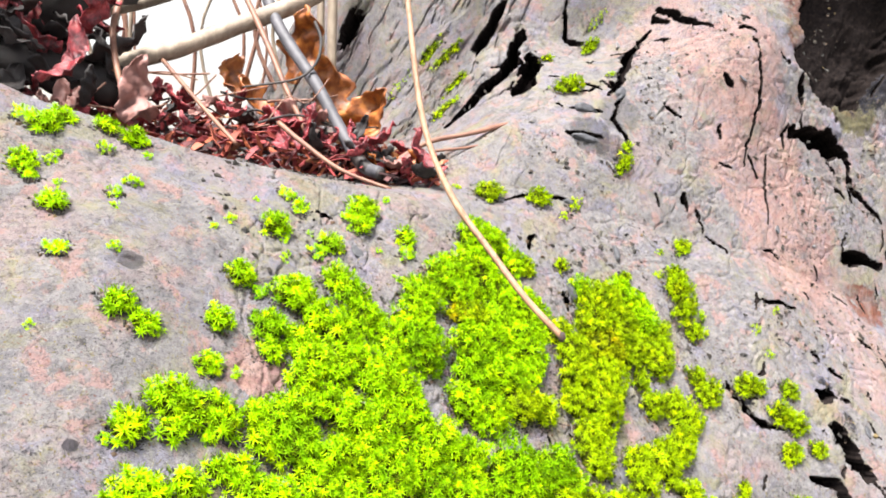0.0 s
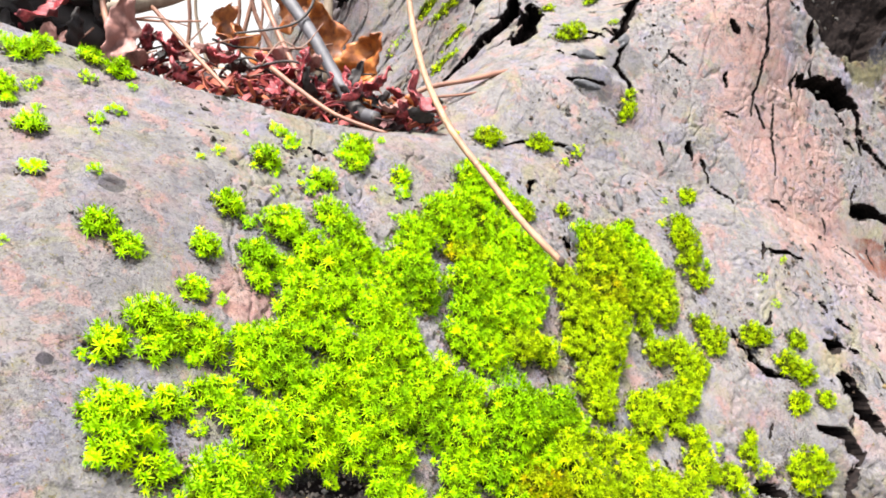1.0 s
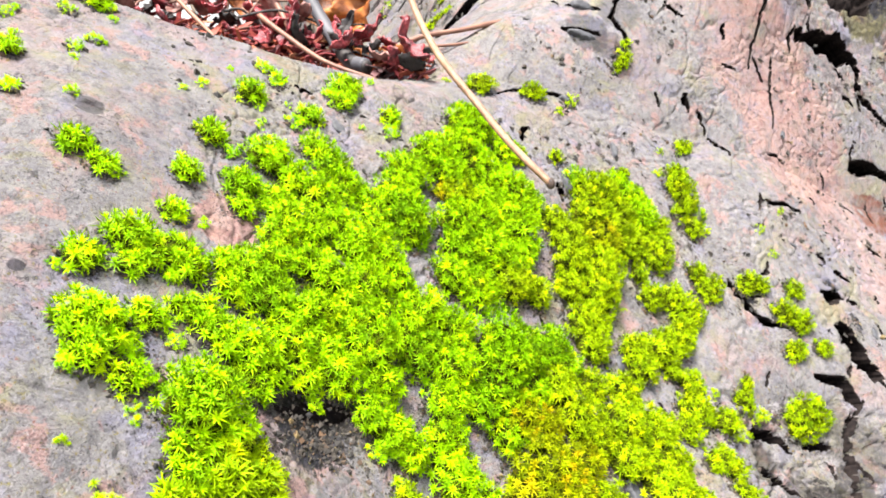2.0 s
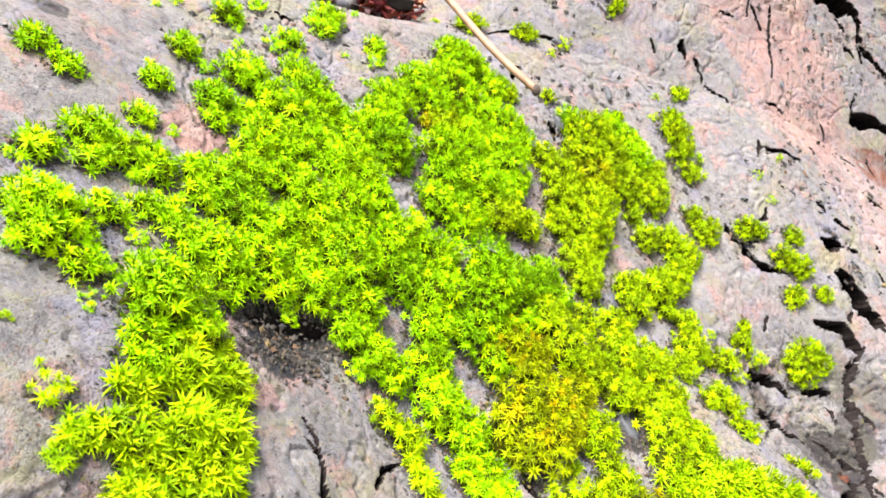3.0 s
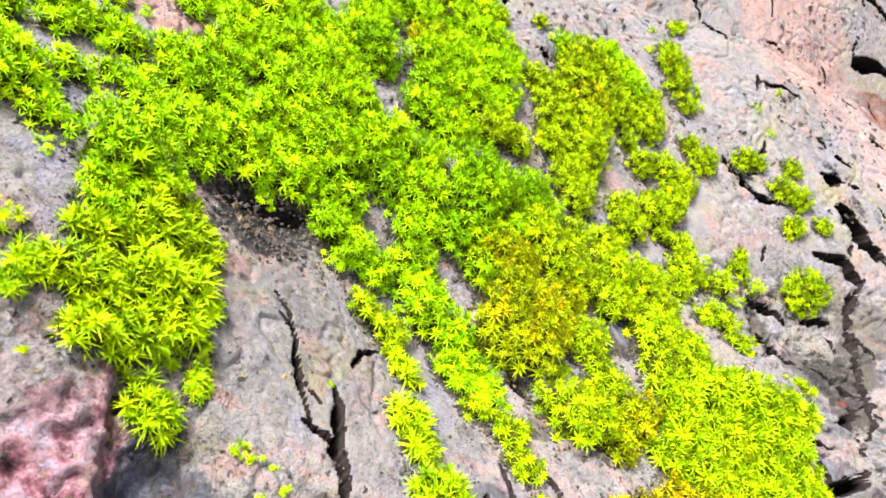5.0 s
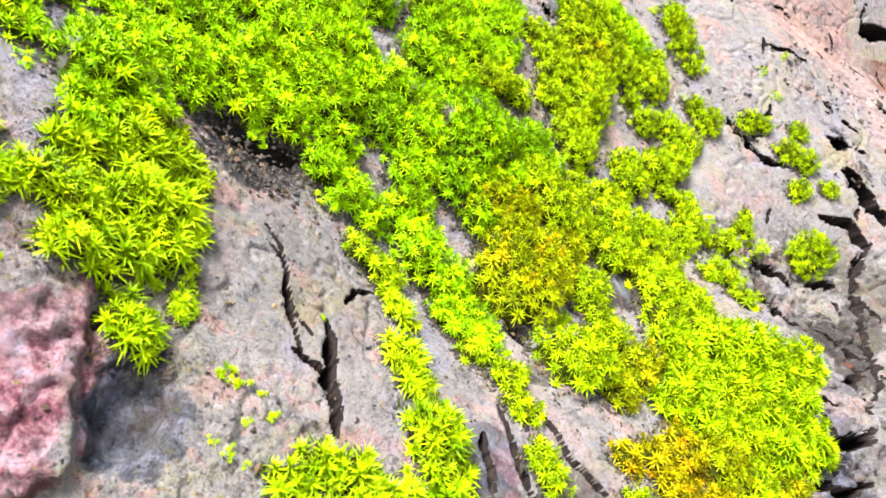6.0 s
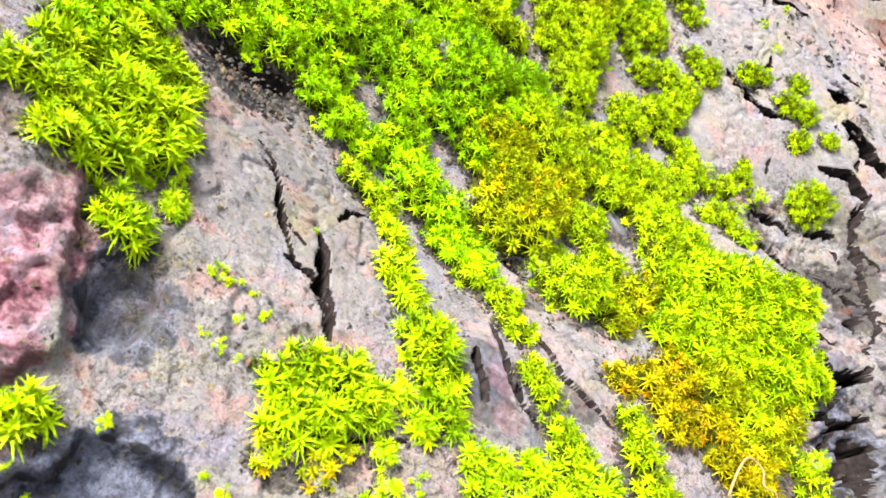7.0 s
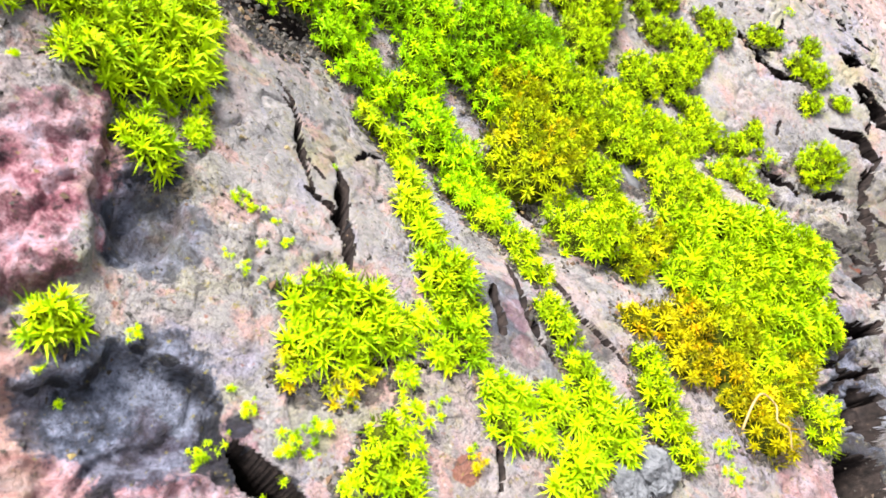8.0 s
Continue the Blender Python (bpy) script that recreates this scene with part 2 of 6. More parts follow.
def surface(u, v, carve=True):
    u, v = np.asarray(u, float), np.asarray(v, float)
    w = body(u, v) + relief(u, v)
    for depth, soft, outline in TERRACES:
        us, vs = [p[0] for p in outline], [p[1] for p in outline]
        near = (u > min(us) - 2) & (u < max(us) + 2) & (v > min(vs) - 2) & (v < max(vs) + 2)
        if not near.any():
            continue
        x = u[near] + 2.0 * (cloud(u[near], v[near], 2.0, 401, 5) - 0.5)
        y = v[near] + 2.0 * (cloud(u[near], v[near], 2.0, 409, 5) - 0.5)
        inside, far_ = np.zeros(x.shape, bool), np.full(x.shape, 1e9)
        for (a, b), (c, d) in zip(outline, outline[1:] + outline[:1]):
            f = np.clip(((x - a) * (c - a) + (y - b) * (d - b)) / ((c - a) ** 2 + (d - b) ** 2), 0, 1)
            far_ = np.minimum(far_, np.hypot(x - a - f * (c - a), y - b - f * (d - b)))
            if b != d:
                inside ^= ((b > y) != (d > y)) & (x < (c - a) * (y - b) / (d - b) + a)
        w[near] -= depth * smooth(np.where(inside, far_, -far_) / soft + 0.5)
    if not carve:
        return w
    gone = np.zeros_like(w)
    for a, b, ru, rv, depth, turn in HOLLOWS:
        x, y = u - a, v - b
        x, y = x * math.cos(turn) + y * math.sin(turn), y * math.cos(turn) - x * math.sin(turn)
        d = np.sqrt((x / ru) ** 2 + (y / rv) ** 2) + 0.5 * (cloud(u, v, 4, 83, 3) - 0.5)
        gone = np.maximum(gone, depth * smooth((1.15 - d) / (0.18 if depth > 8 else 0.13 if depth > 4 else 0.4)))
    wob_u, wob_v = 1.6 * (cloud(u, v, 3.5, 91, 3) - 0.5), 1.6 * (cloud(u, v, 3.5, 95, 3) - 0.5)
    for depth, half, line in CRACKS:
        us, vs = [p[0] for p in line], [p[1] for p in line]
        reach = 6 * half + 2
        near = (u > min(us) - reach) & (u < max(us) + reach) & (v > min(vs) - reach) & (v < max(vs) + reach)
        if not near.any():
            continue
        x, y = u[near] + wob_u[near] * (half * 0.8 + 0.7), v[near] + wob_v[near] * (half * 0.8 + 0.7)
        best = np.full(x.shape, 1e9)
        total = len(line) - 1
        for k in range(total):
            (a, b), (c, d) = line[k], line[k + 1]
            f = np.clip(((x - a) * (c - a) + (y - b) * (d - b)) / ((c - a) ** 2 + (d - b) ** 2 + 1e-9), 0, 1)
            along = (k + f) / total
            wide = half * (0.12 + 0.88 * np.sin(np.pi * np.clip(along * 0.94 + 0.03, 0, 1)) ** 0.7) * (0.65 + 0.7 * cloud(x, y, 2.5 + half, 171, 2))
            best = np.minimum(best, np.hypot(x - a - f * (c - a), y - b - f * (d - b)) / wide)
        wall = max(0.25, 0.17 / half)
        cut = min(depth, 18 * half) * smooth((1 + 0.5 * wall - best) / wall)
        lip = 0.015 * min(depth, 4) * np.exp(-((best - 2.0) / 0.9) ** 2)
        w[near] = w[near] + lip
        gone[near] = np.maximum(gone[near], cut)
    return w, gone


def mesh_from(name, verts, faces, mat, smooth_faces=True):
    me = bpy.data.meshes.new(name)
    me.from_pydata(verts, [], faces)
    me.materials.append(mat)
    if smooth_faces:
        me.shade_smooth()
    return me


def part(name, data, parent, label=""):
    ob = new(name, data)
    ob.parent = parent
    if label:
        ob["label"] = label
    return ob


# bark: grey and lavender, with pinkish raw places, wet dark ones, olive algae, and shade painted into cracks and
# hollows
BARK, bt, bb = material("bark")
ragged = noise_at(bt, 420, 8, 0.8)
mottle = noise_at(bt, 55, 6, 0.7, 0.6)
grain = noise_at(bt, 1700, 5, 0.75)
speck = noise_at(bt, 1200, 4, 0.7, 2.5)
fine = noise_at(bt, 4000, 4, 0.7)
tone = ramp(bt, mottle, (0.3, (0.25, 0.26, 0.28)), (0.46, (0.40, 0.40, 0.385)), (0.6, (0.50, 0.485, 0.44)), (0.75, (0.33, 0.335, 0.35)))
tone = mix(bt, 0.55, tone, ramp(bt, noise_at(bt, 240, 7, 0.8, 0.9), (0.34, (0.09, 0.09, 0.11)), (0.48, (0.38, 0.37, 0.37)), (0.66, (0.66, 0.62, 0.56))))
blush = noise_at(bt, 75, 5, 0.7, 0.4)
tone = mix(bt, ramp(bt, blush, (0.50, 0.0), (0.62, 0.5)), tone, (0.60, 0.43, 0.40))
tone = mix(bt, ramp(bt, noise_at(bt, 190, 5, 0.7, 0.4), (0.54, 0.0), (0.60, 0.65)), tone, (0.68, 0.40, 0.34))
tone = mix(bt, ramp(bt, noise_at(bt, 110, 5, 0.7, 0.6), (0.52, 0.0), (0.64, 0.6)), tone, (0.40, 0.40, 0.54))
tone = mix(bt, ramp(bt, noise_at(bt, 95, 6, 0.75, 0.9), (0.51, 0.0), (0.64, 0.7)), tone, (0.47, 0.46, 0.24))
tone = mix(bt, ramp(bt, noise_at(bt, 1700, 4, 0.7), (0.60, 0.0), (0.66, 0.8)), tone, (0.44, 0.36, 0.10))
tone = mix(bt, ramp(bt, noise_at(bt, 3000, 3, 0.6), (0.60, 0.0), (0.66, 0.7)), tone, (0.66, 0.64, 0.62))
tone = mix(bt, ramp(bt, noise_at(bt, 1400, 3, 0.6), (0.66, 0.0), (0.70, 0.8)), tone, (0.36, 0.12, 0.07))
# the near-black blue tone serves wet bark and painted shade in cracks and holes
PINK, PLUM, SLATE, RUST, WET_AND_SHADE, OLIVE = ramp(bt, noise_at(bt, 130, 8, 0.8, 0.7), (0.34, (0.20, 0.06, 0.06)), (0.43, (0.60, 0.30, 0.26)), (0.53, (0.80, 0.52, 0.42)), (0.62, (0.58, 0.46, 0.50))), ramp(bt, noise_at(bt, 420, 8, 0.8, 0.3), (0.36, (0.05, 0.012, 0.025)), (0.45, (0.34, 0.10, 0.14)), (0.53, (0.70, 0.40, 0.44)), (0.64, (0.70, 0.62, 0.78))), ramp(bt, noise_at(bt, 420, 8, 0.8, 0.2), (0.38, (0.012, 0.015, 0.024)), (0.49, (0.08, 0.10, 0.15)), (0.62, (0.36, 0.41, 0.54))), (0.30, 0.09, 0.04), ramp(bt, noise_at(bt, 500, 5, 0.75, 1.0), (0.35, (0.006, 0.006, 0.010)), (0.55, (0.018, 0.022, 0.036)), (0.72, (0.06, 0.07, 0.11))), (0.17, 0.16, 0.03)
# speckled soil tone, also used to paint shade between and below cushions
SOIL_AND_SHADE = ramp(bt, noise_at(bt, 900, 6, 0.8, 0.8), (0.40, (0.006, 0.006, 0.006)), (0.53, (0.045, 0.038, 0.03)), (0.60, (0.22, 0.20, 0.17)), (0.70, (0.38, 0.34, 0.14)))
streak = ramp(bt, noise_at(bt, 130, 6, 0.75, 1.2), (0.36, 0.15), (0.56, 1.0))
# shade inside the holes, painted as near-black patches
tone = mix(bt, fade(bt, spot(bt, (108, 221, 327), 13, ragged), 0.55), tone, WET_AND_SHADE)
tone = mix(bt, fade(bt, spot(bt, (120, 225, 323), 13, ragged), 0.55), tone, WET_AND_SHADE)
tone = mix(bt, fade(bt, spot(bt, (101, 156, 259), 8, ragged), 0.97), tone, WET_AND_SHADE)
tone = mix(bt, fade(bt, spot(bt, (52, 68, 226), 9, ragged), 0.97), tone, WET_AND_SHADE)
tone = mix(bt, fade(bt, spot(bt, (48, 72, 220), 8, ragged), 0.97), tone, WET_AND_SHADE)
tone = mix(bt, fade(bt, spot(bt, (83, 200, 353), 17, ragged), 0.80, streak), tone, PINK)
tone = mix(bt, fade(bt, spot(bt, (90, 195, 325), 18, ragged), 0.80, streak), tone, PINK)
tone = mix(bt, fade(bt, spot(bt, (100, 189, 304), 20, ragged), 0.80, streak), tone, PINK)
tone = mix(bt, fade(bt, spot(bt, (111, 182, 286), 16, ragged), 0.50, streak), tone, PINK)
tone = mix(bt, fade(bt, spot(bt, (67, 217, 362), 12, ragged), 0.50, streak), tone, PINK)
tone = mix(bt, fade(bt, spot(bt, (-22, 40, 272), 5, ragged), 0.85), tone, PLUM)
tone = mix(bt, fade(bt, spot(bt, (-20, 46, 275), 5, ragged), 0.70), tone, PLUM)
tone = mix(bt, fade(bt, spot(bt, (-16, 31, 259), 8, ragged), 0.90, streak), tone, PINK)
tone = mix(bt, fade(bt, spot(bt, (-13, 33, 258), 5, ragged), 0.70), tone, PLUM)
tone = mix(bt, fade(bt, spot(bt, (-23, 30, 264), 8, ragged), 0.90, streak), tone, PINK)
tone = mix(bt, fade(bt, spot(bt, (-9, 34, 256), 5, ragged), 0.60), tone, PLUM)
tone = mix(bt, fade(bt, spot(bt, (-27, 94, 307), 5, ragged), 0.75), tone, PINK)
tone = mix(bt, fade(bt, spot(bt, (126, 192, 283), 7, ragged), 0.90, streak), tone, RUST)
tone = mix(bt, fade(bt, spot(bt, (-15, 46, 270), 4.4, ragged), 0.75), tone, SLATE)
tone = mix(bt, fade(bt, spot(bt, (-14, 38, 259), 5.8, ragged), 0.92), tone, SLATE)
tone = mix(bt, fade(bt, spot(bt, (-17, 36, 261), 4, ragged), 0.90), tone, SLATE)
# shade in the gap at the foot of the hollow, painted near-black
tone = mix(bt, fade(bt, spot(bt, (-9, 39, 254), 3, ragged), 0.97), tone, WET_AND_SHADE)
tone = mix(bt, fade(bt, spot(bt, (-6, 39, 252), 3, ragged), 0.97), tone, WET_AND_SHADE)
tone = mix(bt, fade(bt, spot(bt, (-7, 37, 255), 1.5, ragged), 0.95), tone, WET_AND_SHADE)
tone = mix(bt, fade(bt, spot(bt, (-4, 37, 253), 1.5, ragged), 0.95), tone, WET_AND_SHADE)
tone = mix(bt, fade(bt, spot(bt, (129, 217, 341), 10, ragged), 0.80), tone, OLIVE)
tone = mix(bt, fade(bt, spot(bt, (9, 43, 250), 1.3, ragged), 0.80), tone, RUST)
tone = mix(bt, fade(bt, spot(bt, (-42, 70, 308), 1, ragged), 0.80), tone, WET_AND_SHADE)
tone = mix(bt, fade(bt, spot(bt, (-45, 96, 323), 1.8, ragged), 0.60), tone, WET_AND_SHADE)
tone = mix(bt, fade(bt, spot(bt, (127, 232, 366), 30, ragged), 0.80, streak), tone, RUST)
# darkness of the hollow high on the trunk, put into its colour
tone = mix(bt, fade(bt, spot(bt, (131, 238, 358), 27, ragged), 0.97), tone, WET_AND_SHADE)
tone = mix(bt, fade(bt, spot(bt, (-14, 79, 284), 6, ragged), 0.75), tone, WET_AND_SHADE)
tone = mix(bt, fade(bt, spot(bt, (-14, 76, 284), 4, ragged), 0.80), tone, WET_AND_SHADE)
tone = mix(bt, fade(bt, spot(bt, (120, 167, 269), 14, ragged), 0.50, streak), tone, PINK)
# shade inside the deep cracks, painted as near-black patches
tone = mix(bt, fade(bt, spot(bt, (23, 231, 353), 7, ragged), 0.97), tone, WET_AND_SHADE)
tone = mix(bt, fade(bt, spot(bt, (20, 222, 347), 6, ragged), 0.97), tone, WET_AND_SHADE)
tone = mix(bt, fade(bt, spot(bt, (14, 219, 342), 6, ragged), 0.97), tone, WET_AND_SHADE)
tone = mix(bt, fade(bt, spot(bt, (7, 218, 336), 5, ragged), 0.97), tone, WET_AND_SHADE)
tone = mix(bt, fade(bt, spot(bt, (16, 237, 362), 5, ragged), 0.97), tone, WET_AND_SHADE)
tone = mix(bt, fade(bt, spot(bt, (27, 217, 347), 5, ragged), 0.97), tone, WET_AND_SHADE)
tone = mix(bt, fade(bt, spot(bt, (73, 226, 364), 6, ragged), 0.97), tone, WET_AND_SHADE)
tone = mix(bt, fade(bt, spot(bt, (126, 207, 294), 7, ragged), 0.97), tone, WET_AND_SHADE)
tone = mix(bt, fade(bt, spot(bt, (95, 160, 271), 5, ragged), 0.97), tone, WET_AND_SHADE)
tone = mix(bt, fade(bt, spot(bt, (98, 155, 262), 7, ragged), 0.97), tone, WET_AND_SHADE)
tone = mix(bt, fade(bt, spot(bt, (71, 148, 274), 3, ragged), 0.97), tone, WET_AND_SHADE)
tone = mix(bt, fade(bt, spot(bt, (77, 147, 270), 3, ragged), 0.97), tone, WET_AND_SHADE)
tone = mix(bt, fade(bt, spot(bt, (-5, 64, 264), 3.6, ragged), 0.97), tone, WET_AND_SHADE)
tone = mix(bt, fade(bt, spot(bt, (-5, 61, 263), 3.8, ragged), 0.97), tone, WET_AND_SHADE)
tone = mix(bt, fade(bt, spot(bt, (-4, 58, 261), 3.6, ragged), 0.97), tone, WET_AND_SHADE)
tone = mix(bt, fade(bt, spot(bt, (-4, 61, 266), 1.5, ragged), 0.97), tone, WET_AND_SHADE)
tone = mix(bt, fade(bt, spot(bt, (-3, 58, 265), 1.6, ragged), 0.97), tone, WET_AND_SHADE)
tone = mix(bt, fade(bt, spot(bt, (-3, 56, 263), 1.6, ragged), 0.97), tone, WET_AND_SHADE)
tone = mix(bt, fade(bt, spot(bt, (11, 60, 255), 1.8, ragged), 0.97), tone, WET_AND_SHADE)
tone = mix(bt, fade(bt, spot(bt, (61, 86, 241), 2.5, ragged), 0.97), tone, WET_AND_SHADE)
tone = mix(bt, fade(bt, spot(bt, (60, 82, 237), 2.5, ragged), 0.97), tone, WET_AND_SHADE)
tone = mix(bt, fade(bt, spot(bt, (58, 78, 236), 2.5, ragged), 0.97), tone, WET_AND_SHADE)
tone = mix(bt, fade(bt, spot(bt, (59, 76, 233), 2.5, ragged), 0.97), tone, WET_AND_SHADE)
tone = mix(bt, fade(bt, spot(bt, (64, 87, 239), 2.5, ragged), 0.97), tone, WET_AND_SHADE)
tone = mix(bt, fade(bt, spot(bt, (56, 215, 352), 4, ragged), 0.90), tone, WET_AND_SHADE)
tone = mix(bt, fade(bt, spot(bt, (50, 203, 345), 4, ragged), 0.90), tone, WET_AND_SHADE)
# shaded side of the plate's step, painted as a dark band
tone = mix(bt, fade(bt, spot(bt, (-19, 52, 279), 1.2, ragged), 0.70), tone, WET_AND_SHADE)
tone = mix(bt, fade(bt, spot(bt, (-19, 50, 276), 1, ragged), 0.90), tone, WET_AND_SHADE)
tone = mix(bt, fade(bt, spot(bt, (-19, 48, 274), 1, ragged), 0.90), tone, WET_AND_SHADE)
tone = mix(bt, fade(bt, spot(bt, (-18, 46, 271), 1, ragged), 0.90), tone, WET_AND_SHADE)
tone = mix(bt, fade(bt, spot(bt, (-18, 43, 269), 1, ragged), 0.90), tone, WET_AND_SHADE)
tone = mix(bt, fade(bt, spot(bt, (8, 57, 258), 4, ragged), 0.50), tone, PLUM)
tone = mix(bt, fade(bt, spot(bt, (13, 57, 256), 3, ragged), 0.60), tone, WET_AND_SHADE)
tone = mix(bt, fade(bt, spot(bt, (39, 182, 334), 6, ragged), 0.50), tone, WET_AND_SHADE)
# shade of the hole low on the right, painted in
tone = mix(bt, fade(bt, spot(bt, (57, 67, 234), 5, ragged), 0.90), tone, WET_AND_SHADE)
tone = mix(bt, fade(bt, spot(bt, (63, 76, 236), 8, ragged), 0.70), tone, SLATE)
tone = mix(bt, fade(bt, spot(bt, (67, 85, 239), 7, ragged), 0.50), tone, SLATE)
tone = mix(bt, fade(bt, spot(bt, (61, 78, 239), 6, ragged), 0.50), tone, SLATE)
tone = mix(bt, fade(bt, spot(bt, (12, 60, 257), 4, ragged), 0.60), tone, SLATE)
tone = mix(bt, fade(bt, spot(bt, (20, 57, 251), 4, ragged), 0.50), tone, SLATE)
tone = mix(bt, fade(bt, spot(bt, (48, 59, 235), 6, ragged), 0.40), tone, PLUM)
# black lichen flecks, thickest in drifts
drift = ramp(bt, noise_at(bt, 70, 4, 0.6, 0.8), (0.42, 0.15), (0.60, 1.0))
tone = mix(bt, fade(bt, ramp(bt, noise_at(bt, 620, 6, 0.75, 1.5), (0.56, 0.0), (0.61, 1.0)), 0.85, drift), tone, (0.055, 0.05, 0.05))
tone = mix(bt, fade(bt, ramp(bt, noise_at(bt, 1500, 4, 0.7, 1.0), (0.57, 0.0), (0.62, 1.0)), 0.7, drift), tone, (0.06, 0.05, 0.045))
tone = mix(bt, fade(bt, spot(bt, (-18, 76, 290), 2.7, ragged), 0.90), tone, SOIL_AND_SHADE)
tone = mix(bt, fade(bt, spot(bt, (-16, 79, 288), 3.5, ragged), 0.95), tone, SOIL_AND_SHADE)
tone = mix(bt, fade(bt, spot(bt, (-13, 82, 285), 3.7, ragged), 0.95), tone, SOIL_AND_SHADE)
tone = mix(bt, fade(bt, spot(bt, (-10, 85, 282), 3.5, ragged), 0.90), tone, SOIL_AND_SHADE)
tone = mix(bt, fade(bt, spot(bt, (-14, 78, 284), 3.2, ragged), 0.60), tone, SOIL_AND_SHADE)
tone = mix(bt, fade(bt, spot(bt, (-7, 84, 278), 2.5, ragged), 0.70), tone, SOIL_AND_SHADE)
tone = mix(bt, fade(bt, spot(bt, (80, 115, 243), 6.3, ragged), 0.85), tone, SOIL_AND_SHADE)
tone = mix(bt, fade(bt, spot(bt, (74, 116, 245), 4.7, ragged), 0.60), tone, SOIL_AND_SHADE)
tone = mix(bt, fade(bt, spot(bt, (79, 108, 240), 4, ragged), 0.80), tone, SOIL_AND_SHADE)
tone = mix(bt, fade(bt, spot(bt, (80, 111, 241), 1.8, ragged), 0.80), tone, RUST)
tone = mix(bt, fade(bt, spot(bt, (66, 118, 252), 4.7, ragged), 0.60), tone, SOIL_AND_SHADE)
tone = mix(bt, fade(bt, spot(bt, (86, 132, 253), 4.6, ragged), 0.40), tone, SOIL_AND_SHADE)
tone = mix(bt, fade(bt, spot(bt, (87, 121, 243), 5.4, ragged), 0.70), tone, SOIL_AND_SHADE)
tone = mix(bt, fade(bt, spot(bt, (34, 94, 261), 3.5, ragged), 0.90), tone, SOIL_AND_SHADE)
# black pocket between cushions: its shade painted with the soil tone
tone = mix(bt, fade(bt, spot(bt, (18, 85, 260), 2.7, ragged), 0.90), tone, SOIL_AND_SHADE)
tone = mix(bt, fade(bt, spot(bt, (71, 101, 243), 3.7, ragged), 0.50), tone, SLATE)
tone = mix(bt, fade(bt, spot(bt, (92, 127, 248), 6.8, ragged), 0.50), tone, SOIL_AND_SHADE)
tone = mix(bt, fade(bt, spot(bt, (23, 62, 252), 2.4, ragged), 0.60), tone, SOIL_AND_SHADE)
tone = mix(bt, fade(bt, spot(bt, (35, 66, 247), 1.9, ragged), 0.80), tone, SOIL_AND_SHADE)
tone = mix(bt, fade(bt, spot(bt, (47, 64, 238), 2.6, ragged), 0.70), tone, SOIL_AND_SHADE)
# soil below the cushions' lower edges, with their shade painted in
tone = mix(bt, fade(bt, spot(bt, (-3, 43, 258), 2, ragged), 0.80), tone, SOIL_AND_SHADE)
tone = mix(bt, fade(bt, spot(bt, (1, 45, 257), 1.8, ragged), 0.80), tone, SOIL_AND_SHADE)
tone = mix(bt, fade(bt, spot(bt, (19, 76, 258), 2.1, ragged), 0.60), tone, SOIL_AND_SHADE)
tone = mix(bt, fade(bt, spot(bt, (44, 181, 331), 4.5, ragged), 0.50), tone, SOIL_AND_SHADE)
tone = mix(bt, fade(bt, spot(bt, (48, 189, 339), 6.1, ragged), 0.40), tone, SOIL_AND_SHADE)
# shade under the hollow's rim, painted as a row of near-black patches
tone = mix(bt, fade(bt, spot(bt, (-15, 37, 263), 0.8, ragged), 0.95), tone, WET_AND_SHADE)
tone = mix(bt, fade(bt, spot(bt, (-14, 38, 263), 1, ragged), 0.95), tone, WET_AND_SHADE)
tone = mix(bt, fade(bt, spot(bt, (-12, 39, 262), 1, ragged), 0.95), tone, WET_AND_SHADE)
tone = mix(bt, fade(bt, spot(bt, (-10, 39, 260), 1.1, ragged), 0.95), tone, WET_AND_SHADE)
tone = mix(bt, fade(bt, spot(bt, (-9, 38, 259), 1.1, ragged), 0.95), tone, WET_AND_SHADE)
tone = mix(bt, fade(bt, spot(bt, (-7, 38, 258), 1.1, ragged), 0.95), tone, WET_AND_SHADE)
tone = mix(bt, fade(bt, spot(bt, (-19, 35, 262), 0.6, ragged), 0.90), tone, WET_AND_SHADE)
tone = mix(bt, fade(bt, spot(bt, (-18, 36, 262), 0.7, ragged), 0.90), tone, WET_AND_SHADE)
tone = mix(bt, fade(bt, spot(bt, (-16, 37, 262), 0.7, ragged), 0.90), tone, WET_AND_SHADE)
tone = mix(bt, fade(bt, spot(bt, (-15, 38, 263), 0.9, ragged), 0.90), tone, WET_AND_SHADE)
tone = mix(bt, fade(bt, spot(bt, (-14, 40, 263), 0.9, ragged), 0.90), tone, WET_AND_SHADE)
tone = mix(bt, fade(bt, spot(bt, (-13, 39, 262), 0.7, ragged), 0.90), tone, WET_AND_SHADE)
tone = mix(bt, fade(bt, spot(bt, (-12, 39, 260), 0.8, ragged), 0.90), tone, WET_AND_SHADE)
tone = mix(bt, fade(bt, spot(bt, (-10, 40, 260), 0.8, ragged), 0.90), tone, WET_AND_SHADE)
tone = mix(bt, fade(bt, spot(bt, (-9, 39, 258), 0.7, ragged), 0.90), tone, WET_AND_SHADE)
tone = mix(bt, fade(bt, spot(bt, (-8, 38, 256), 0.9, ragged), 0.90), tone, WET_AND_SHADE)
tone = mix(bt, fade(bt, spot(bt, (-6, 37, 255), 1.0, ragged), 0.90), tone, WET_AND_SHADE)
tone = mix(bt, fade(bt, spot(bt, (-5, 37, 253), 1.0, ragged), 0.90), tone, WET_AND_SHADE)
